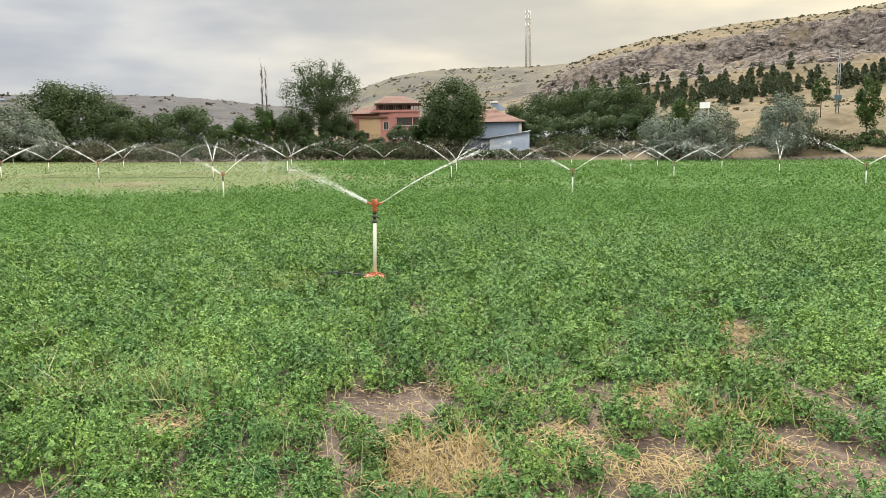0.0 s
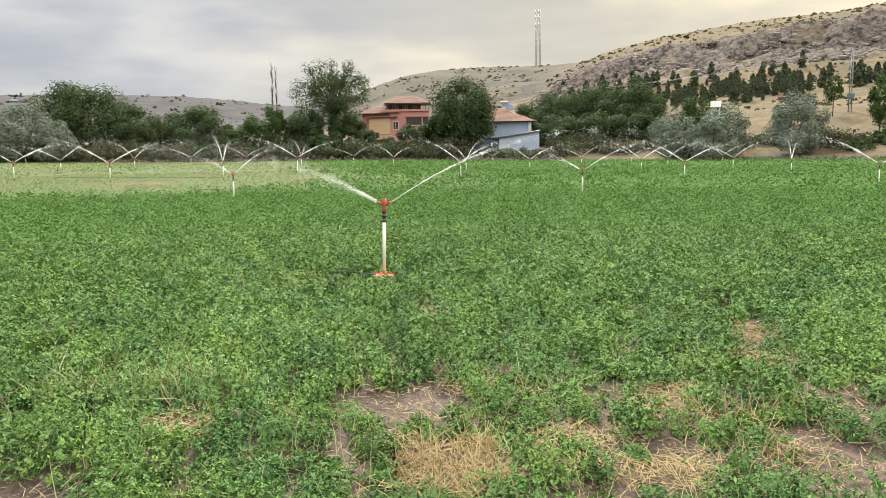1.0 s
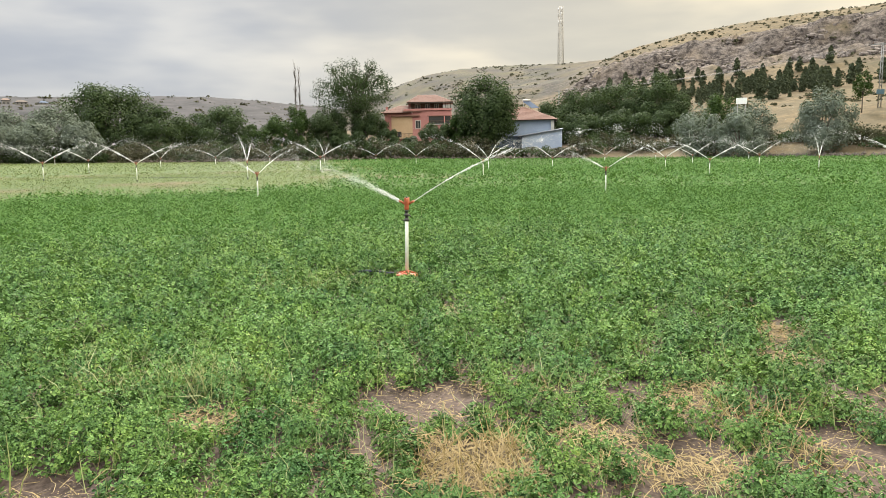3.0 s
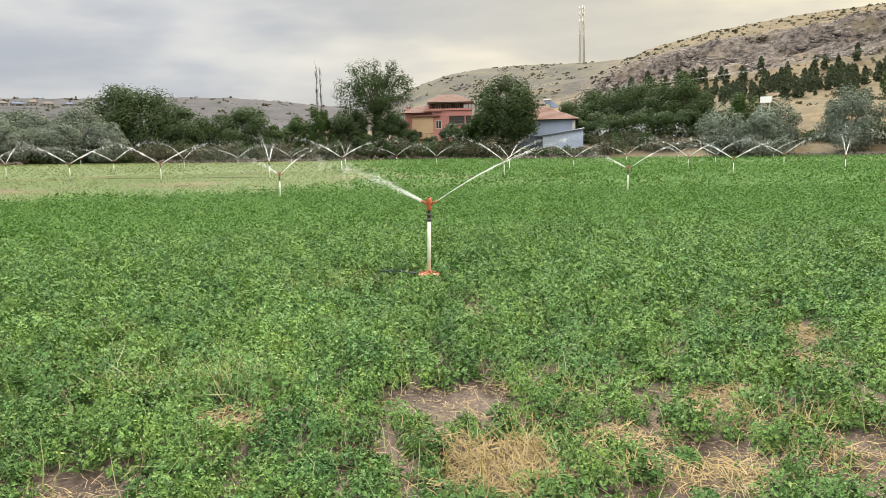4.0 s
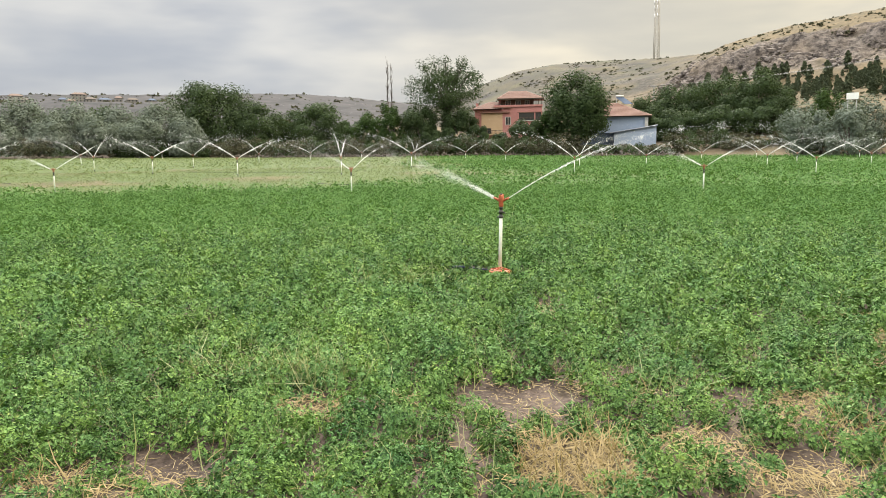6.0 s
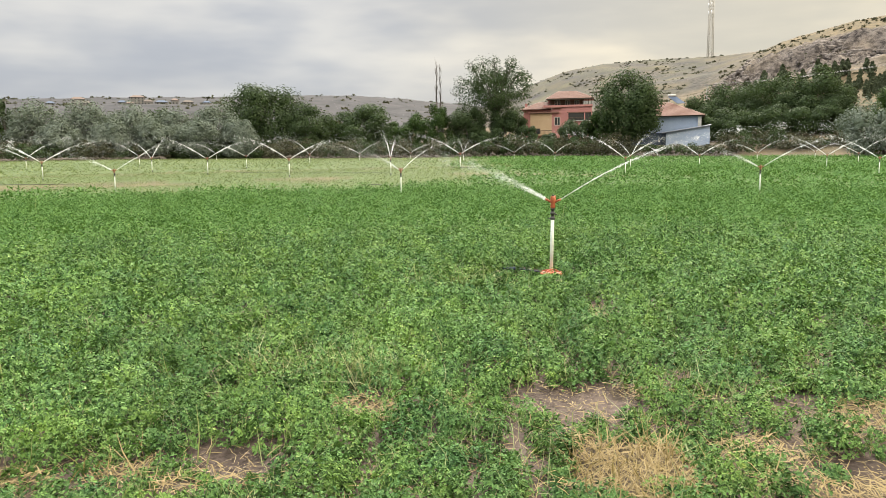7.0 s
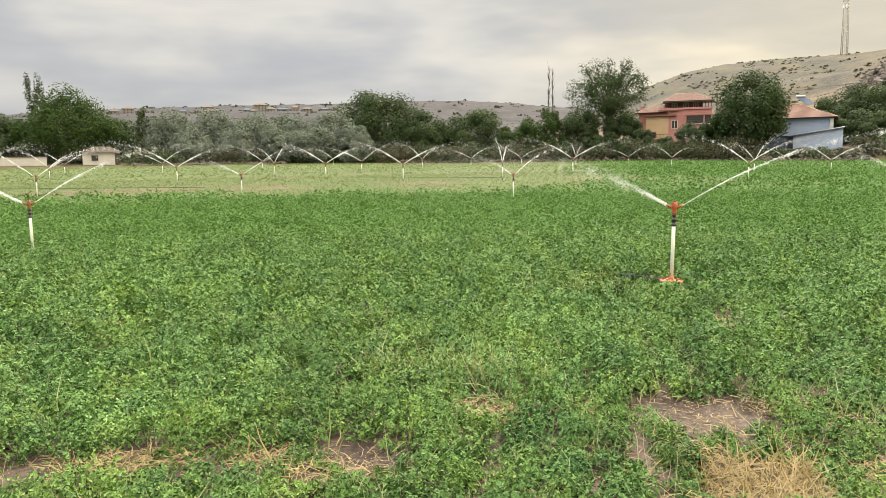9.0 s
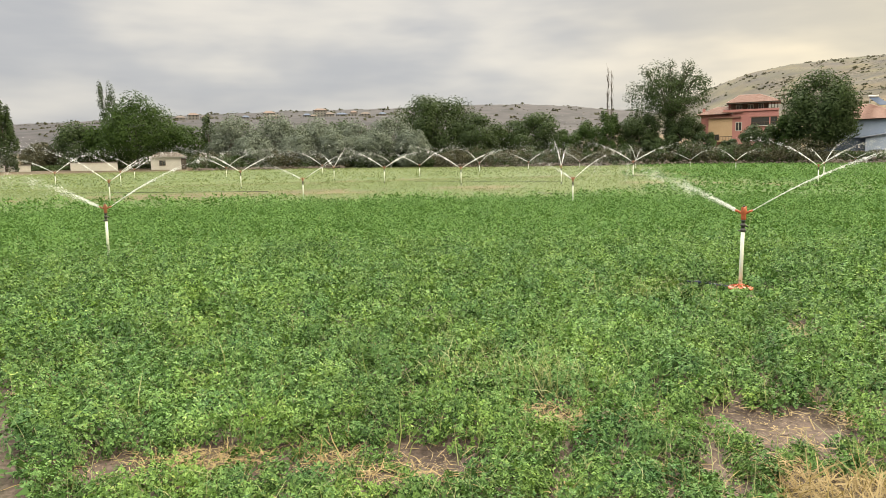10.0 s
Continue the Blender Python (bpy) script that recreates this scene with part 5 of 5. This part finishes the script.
# dark blue hose end beside the near sprinkler
hose = thing("hose_coupler", (-3.08, 9.78, ground_z(-3.13, 9.78) + 0.05), 8, "dark blue plastic hose coupler lying in the crop", "hose fitting")
part("sleeve", tube(bmesh.new(), (-0.10, 0, 0.03), (0.04, 0, 0.03), 0.022, n=12), NAVY, hose)
part("collar", tube(bmesh.new(), (0.043, 0, 0.03), (0.08, 0, 0.03), 0.030, n=12), NAVY, hose)
part("hose", tube(bmesh.new(), (0.08, 0, 0.03), (0.45, 0.03, -0.01), 0.009, n=10), NAVY, hose)
# ---- the crop ----
def sector(gen, r0, r1, step, az0=-23.5, az1=70.0):
    """Jittered places over the part of the field between two distances."""
    xs = np.arange(-r1, r1 * 0.5, step)
    ys = np.arange(-2, r1, step)
    X, Y = np.meshgrid(xs, ys)
    X, Y = X.ravel() + gen.uniform(-0.5, 0.5, X.size) * step, Y.ravel() + gen.uniform(-0.5, 0.5, X.size) * step
    dx, dy = X - HUB[0], Y - HUB[1]
    R, A = np.hypot(dx, dy), np.degrees(np.arctan2(-dx, dy))
    ok = (R > r0) & (R <= r1) & (A > az0) & (A < az1) & (R < far_edge(A) - 0.5)
    return X[ok], Y[ok]


def lushness(x, y):
    """0 where nothing grows to 1 where the crop is thick."""
    r = np.hypot(x - HUB[0], y - HUB[1])
    ragged = 0.5 + 0.62 * fractal(x, y, 1.5, 4, 0.35)
    thin = (1 - smooth(r, 4.2, 8.5)) * smooth(x, -2.2, 0.3)
    v = 1 - thin * 0.62 * (1 - smooth(ragged, 0.25, 0.7)) - 0.25 * (1 - smooth(ragged, 0.0, 0.4))
    v = v * (1 - bare(x, y)) * (1 - 0.88 * np.clip(strawy(x, y), 0, 1))
    m = mown(x, y)
    v = v * (1 - np.clip(2.3 * m, 0, 1))
    return np.clip(v, 0, 1)


TUFTS = np.random.default_rng(99).uniform(0.12, 0.88, (3, 64, 64))


def gather(x, y, cell, pull):
    """Draw places together into separate tufts; also gives how high each grows and its tuft's middle."""
    c, s = math.cos(0.4), math.sin(0.4)
    u, v = x * c + y * s, y * c - x * s
    i, j = np.floor(u / cell).astype(int), np.floor(v / cell).astype(int)
    cu, cv = (i + TUFTS[0][i % 64, j % 64]) * cell, (j + TUFTS[1][i % 64, j % 64]) * cell
    d = np.hypot(u - cu, v - cv) / cell
    u, v = u + pull * (cu - u), v + pull * (cv - v)
    tall = np.clip(1.35 - 1.15 * d, 0.3, 1.4) * (0.7 + 0.6 * TUFTS[2][i % 64, j % 64])
    return u * c - v * s, u * s + v * c, tall, cu * c - cv * s, cu * s + cv * c


def crop_band(seed, r0, r1, step, stems, nodes, size, triple, tall, material, tame=1.0, wedge=False, around=False, short=False):
    gen = np.random.default_rng(seed)
    x, y = sector(gen, r0 * 0.92 if r0 > 3 else r0, r1 * 1.08, step)
    if around:
        x, y = (v.ravel() for v in np.meshgrid(np.arange(-r1, r1, step), np.arange(-r1, r1, step)))
        x, y = x + gen.uniform(-0.5, 0.5, len(x)) * step, y + gen.uniform(-0.5, 0.5, len(x)) * step
        r, a = np.hypot(x - HUB[0], y - HUB[1]), np.degrees(np.arctan2(HUB[0] - x, y - HUB[1]))
        ok = (r > r0) & ((r < 2.8) | (a < -23.5) | (a > 70))
        x, y = x[ok], y[ok]
    thin = smooth(x, -2.4, -0.6) * (1 - smooth(np.hypot(x, y), 5.5, 9))
    cell = 0.27 if r0 < 12 else 0.45 if r0 < 30 else 1.0
    x, y, tuft, mx, my = gather(x, y, cell, 0.12 + 0.28 * thin + 0.14 * (r0 > 12))
    tuft = np.maximum(tuft, 0.36 - 0.16 * thin if r0 < 12 else 0.3)
    lush = lushness(x, y)
    if short:
        m = mown(x, y)
        lush = smooth(m, 0.08, 0.3) * (1 - 0.75 * smooth(m, 0.58, 0.9)) * (0.75 + 0.25 * fractal(x, y, 3, 3, 0.5)) + 0.25
        lush = lush * (m > 0.1)
    away = np.hypot(x - HUB[0], y - HUB[1])
    share = (smooth(away, r0 * 0.92, r0 * 1.08) if r0 > 3 else 1.0) * (1 - smooth(away, r1 * 0.92, r1 * 1.08))
    keep = (gen.random(len(x)) < np.clip(lush * 1.25, 0, 1) * share) & ((lush > 0.4) | (away < 14) | short)
    x, y, lush, tuft, mx, my = x[keep], y[keep], lush[keep], tuft[keep], mx[keep], my[keep]
    n = len(x)
    r = np.hypot(x - HUB[0], y - HUB[1])
    h = tall * (0.4 + 0.6 * lush) * gen.uniform(0.7, 1.2, n) * tuft * (0.70 + 0.30 * smooth(r, 3.5, 8)) * (1 - 0.85 * np.clip(near(x, y, -2.5, 9.3, 0.8, 0.9), 0, 1)) * (1 - 0.65 * near(x, y, -2.55, 3.25, 0.55, 0.35)) * (1 - 0.4 * near(x, y, -1.0, 4.62, 0.65, 0.35)) * np.clip(1 + 0.6 * fractal(x, y, 1.3, 3, 0.8), 0.4, 1.6)
    m = n * stems
    own = np.repeat(np.arange(n), stems)
    a = gen.uniform(0, 2 * np.pi, m)
    lean = np.abs(gen.normal(0.42, 0.28, m))
    length = h[own] * gen.uniform(0.75, 1.2, m)
    foot = np.stack([x[own] + gen.normal(0, step * 0.25, m), y[own] + gen.normal(0, step * 0.25, m), land_at(x, y)[own]], -1)
    way = np.stack([np.cos(a) * np.sin(lean), np.sin(a) * np.sin(lean), np.cos(lean)], -1)
    t = (np.arange(nodes) + gen.uniform(0.2, 0.9, (m, nodes))) / nodes
    t = 0.14 + 0.88 * t
    pts = foot[:, None, :] + way[:, None, :] * (length[:, None] * t)[..., None]
    pts[..., 2] -= 0.25 * (t ** 2) * (length * np.sin(lean))[:, None] * 0.6
    pts = pts.reshape(-1, 3)
    tt = t.ravel()
    k = len(pts)
    s = size * gen.uniform(0.65, 1.25, k) * (1.1 - 0.35 * tt)
    # leaves face up and outwards from the middle of their tuft
    whose = np.repeat(own, nodes)
    out_x, out_y = (pts[:, 0] - mx[whose]) / cell, (pts[:, 1] - my[whose]) / cell
    facing = unit(np.stack([1.5 * out_x, 1.5 * out_y, 0.35 + 0.55 * tt], -1) + gen.normal(0, 0.42 * (0.6 + 0.4 * tame), (k, 3)) * (1, 1, 0.5))
    side = unit(np.cross(facing, gen.normal(0, 1, (k, 3))))
    ahead = np.cross(facing, side)
    hub = pts + ahead * (s * 0.9)[:, None]
    out = []
    for q in (-1.05, 0.0, 1.05) if triple else (0.0,):
        aa = (q + gen.normal(0, 0.15, k))[:, None]
        dip = gen.normal(-0.12, 0.24 * tame, k)[:, None]
        d = unit(ahead * np.cos(aa) + side * np.sin(aa) + facing * dip)
        b = unit(side * np.cos(aa) - ahead * np.sin(aa) + facing * gen.normal(0, 0.3 * tame, (k, 1)))
        w = 0.235 if triple else 0.36
        if wedge:
            # a leaflet that widens to a blunt tip
            end = hub + d * (s * 0.9)[:, None]
            out.append(np.stack([hub, end + b * (s * 0.27)[:, None], end - b * (s * 0.27)[:, None]], 1))
            continue
        tip = hub + d * s[:, None]
        mid = hub + d * (s * 0.62)[:, None]
        cup = facing * (s * 0.10)[:, None]
        out.append(np.stack([hub, mid + b * (s * w)[:, None] + cup, tip, mid - b * (s * w)[:, None] + cup], 1))
    v = np.concatenate(out).reshape(-1, 3)
    me = sheet("alfalfa_crop", v, np.arange(len(v)).reshape(-1, 3) if wedge else quads(len(v) // 4), material)
    ob = tagged(new("alfalfa_crop", me), "thick green alfalfa crop with small three-part leaves", "crop", kind="stuff")
    return ob


crop_band(1, 2.8, 5.0, 0.1, 7, 7, 0.030, True, 0.30, ALFALFA)
crop_band(9, 5.0, 7.2, 0.1, 7, 6, 0.034, True, 0.30, ALFALFA, 1.0, True)
crop_band(2, 7.2, 14.5, 0.132, 6, 5, 0.045, True, 0.31, ALFALFA, 1.0, True)
crop_band(3, 14.5, 31, 0.195, 5, 5, 0.084, False, 0.28, ALFALFA_FAR, 0.8, True)
crop_band(4, 31, 78, 0.42, 4, 3, 0.17, False, 0.21, ALFALFA_FAR, 0.45, True)
crop_band(5, 78, 152, 0.9, 3, 3, 0.27, False, 0.14, ALFALFA_FAR, 0.35, True)

crop_band(7, 24, 52, 0.21, 3, 2, 0.07, False, 0.09, STUBBLE, 0.7, True, False, True)
crop_band(8, 52, 130, 0.7, 3, 2, 0.16, False, 0.10, STUBBLE, 0.4, True, False, True)

# the field goes on behind and beside the place one stands
crop_band(6, 0.7, 9, 0.25, 4, 4, 0.10, False, 0.22, ALFALFA, 1.0, True, True)


def strands(name, x, y, length, width, lift, upright, material, label, category, seed, bend=0.25):
    """Thin bent blades or straws, three joints each."""
    gen = np.random.default_rng(seed)
    n = len(x)
    a = gen.uniform(0, 2 * np.pi, n)
    up = np.abs(gen.normal(upright, 0.22, n))
    L = length * gen.uniform(0.5, 1.4, n)
    p = np.stack([x, y, land_at(x, y) + lift * gen.random(n)], -1)
    d = np.stack([np.cos(a) * np.cos(up), np.sin(a) * np.cos(up), np.sin(up)], -1)
    b = np.stack([-np.sin(a), np.cos(a), gen.normal(0, 0.3, n)], -1) * (width * gen.uniform(0.6, 1.4, n))[:, None]
    q = p + d * (L * 0.5)[:, None]
    d2 = d + np.stack([gen.normal(0, bend, n), gen.normal(0, bend, n), gen.normal(-bend * 0.8, bend * 0.5, n)], -1)
    r = q + d2 * (L * 0.5)[:, None]
    r[:, 2] = np.maximum(r[:, 2], land_at(r[:, 0], r[:, 1]) + 0.008)
    v = np.stack([p - b, p + b, q + b * 0.8, q - b * 0.8, r + b * 0.25, r - b * 0.25], 1).reshape(-1, 3)
    i = 6 * np.arange(n)[:, None]
    f = np.concatenate([i + np.array([[0, 1, 2, 3]]), i + np.array([[3, 2, 4, 5]])])
    me = sheet(name, v, f, material)
    return tagged(new(name, me), label, category, kind="stuff")


gen = np.random.default_rng(21)
X, Y = sector(gen, 2.8, 9.0, 0.018)
S = strawy(X, Y)
R0 = np.hypot(X, Y)
front = (1 - smooth(np.hypot(X, Y), 4.0, 8.0)) * smooth(X, -4.5, 0.5)
ok = gen.random(len(X)) < 0.5 * S + 0.055 * front + 0.008 + 0.05 * bare(X, Y) * (fractal(X, Y, 0.5, 2, 0.2) > 0.0)
strands("straw_litter", X[ok], Y[ok], 0.105, 0.0026, 0.05, 0.14, STRAW, "dry golden straw lying flat between the plants", "straw", 3)
T = near(X, Y, -0.50, 4.06, 0.38, 0.40) + 0.35 * near(X, Y, -3.05, 3.05, 0.2, 0.2) + 0.5 * near(X, Y, 0.95, 5.0, 0.4, 0.3) + 0.4 * near(X, Y, 1.1, 4.4, 0.3, 0.2)
ok = gen.random(len(X)) < 0.35 * np.clip(T, 0, 1)
strands("dry_tuft", X[ok], Y[ok], 0.17, 0.003, 0.03, 0.7, STRAW, "tuft of dry golden grass stubble", "dry grass", 4)
T = near(X, Y, -2.85, 4.8, 0.7, 0.26, 8) + 0.5 * near(X, Y, -3.5, 8.6, 0.9, 0.5) * (R0 > 7)
ok = gen.random(len(X)) < 0.15 * np.clip(T, 0, 1) + 0.0007
strands("grass_stalks", X[ok], Y[ok], 0.29, 0.0034, 0.08, 1.0, STALK, "pale green grass stalks standing above the crop", "grass", 5, 0.45)
X2, Y2 = sector(gen, 2.8, 7.5, 0.05)
ok = (gen.random(len(X2)) < 0.25) & (lushness(X2, Y2) > 0.25)
strands("crop_stems", X2[ok], Y2[ok], 0.2, 0.0018, 0.03, 1.0, STALK, "thin pale stems of the alfalfa crop", "crop", 9, 0.3)
ok = (gen.random(len(X2)) < 0.13 + 0.2 * smooth(X2, -1.0, 0.6)) & (lushness(X2, Y2) > 0.1)
strands("dry_stems", X2[ok], Y2[ok], 0.13, 0.0017, 0.04, 0.6, STRAW, "thin dry straw-coloured stems among the crop", "straw", 14, 0.4)
X, Y = sector(gen, 9.5, 26, 0.3)
ok = gen.random(len(X)) < 0.05
strands("grass_stalks", X[ok], Y[ok], 0.42, 0.003, 0.1, 0.9, STALK, "pale grass stalks standing above the crop", "grass", 6, 0.35)


def clods():
    gen = np.random.default_rng(17)
    X, Y = sector(gen, 2.8, 8, 0.022)
    ok = gen.random(len(X)) < 0.09 * bare(X, Y) + 0.04 * strawy(X, Y)
    X, Y = X[ok], Y[ok]
    n = len(X)
    base = np.array([(-1, 0, 0), (1, 0, 0), (0, -1, 0), (0, 1, 0), (0, 0, -1), (0, 0, 1)], float)
    tris = np.array([(0, 2, 5), (2, 1, 5), (1, 3, 5), (3, 0, 5), (2, 0, 4), (1, 2, 4), (3, 1, 4), (0, 3, 4)])
    s = gen.uniform(0.003, 0.013, n) * (1 + 1.6 * (gen.random(n) < 0.06))
    v = base[None] * s[:, None, None] * gen.uniform(0.6, 1.3, (n, 6, 3)) * (1, 1, 0.45) + np.stack([X, Y, land_at(X, Y) - 0.014], -1)[:, None, :]
    f = (tris[None] + 6 * np.arange(n)[:, None, None]).reshape(-1, 3)
    tagged(new("soil_crumbs", sheet("soil_crumbs", v.reshape(-1, 3), f, CLOD)), "crumbs and clods of dry brown soil", "soil", kind="stuff")


clods()
X, Y = sector(gen, 2.8, 8, 0.022)
ok = gen.random(len(X)) < 0.6 * bare(X, Y) * smooth(fractal(X, Y, 0.4, 3, 0.7), -0.1, 0.35) + 0.2 * strawy(X, Y) + 0.05
P = np.stack([X[ok], Y[ok], land_at(X[ok], Y[ok]) + 0.012 * gen.random(ok.sum())], -1)
tagged(new("leaf_litter", sheet("leaf_litter", leaf_quads(P, 0.013, gen, 0.75), quads(len(P)), STRAW)), "small pale scraps of dry leaf on the soil", "leaf litter", kind="stuff")
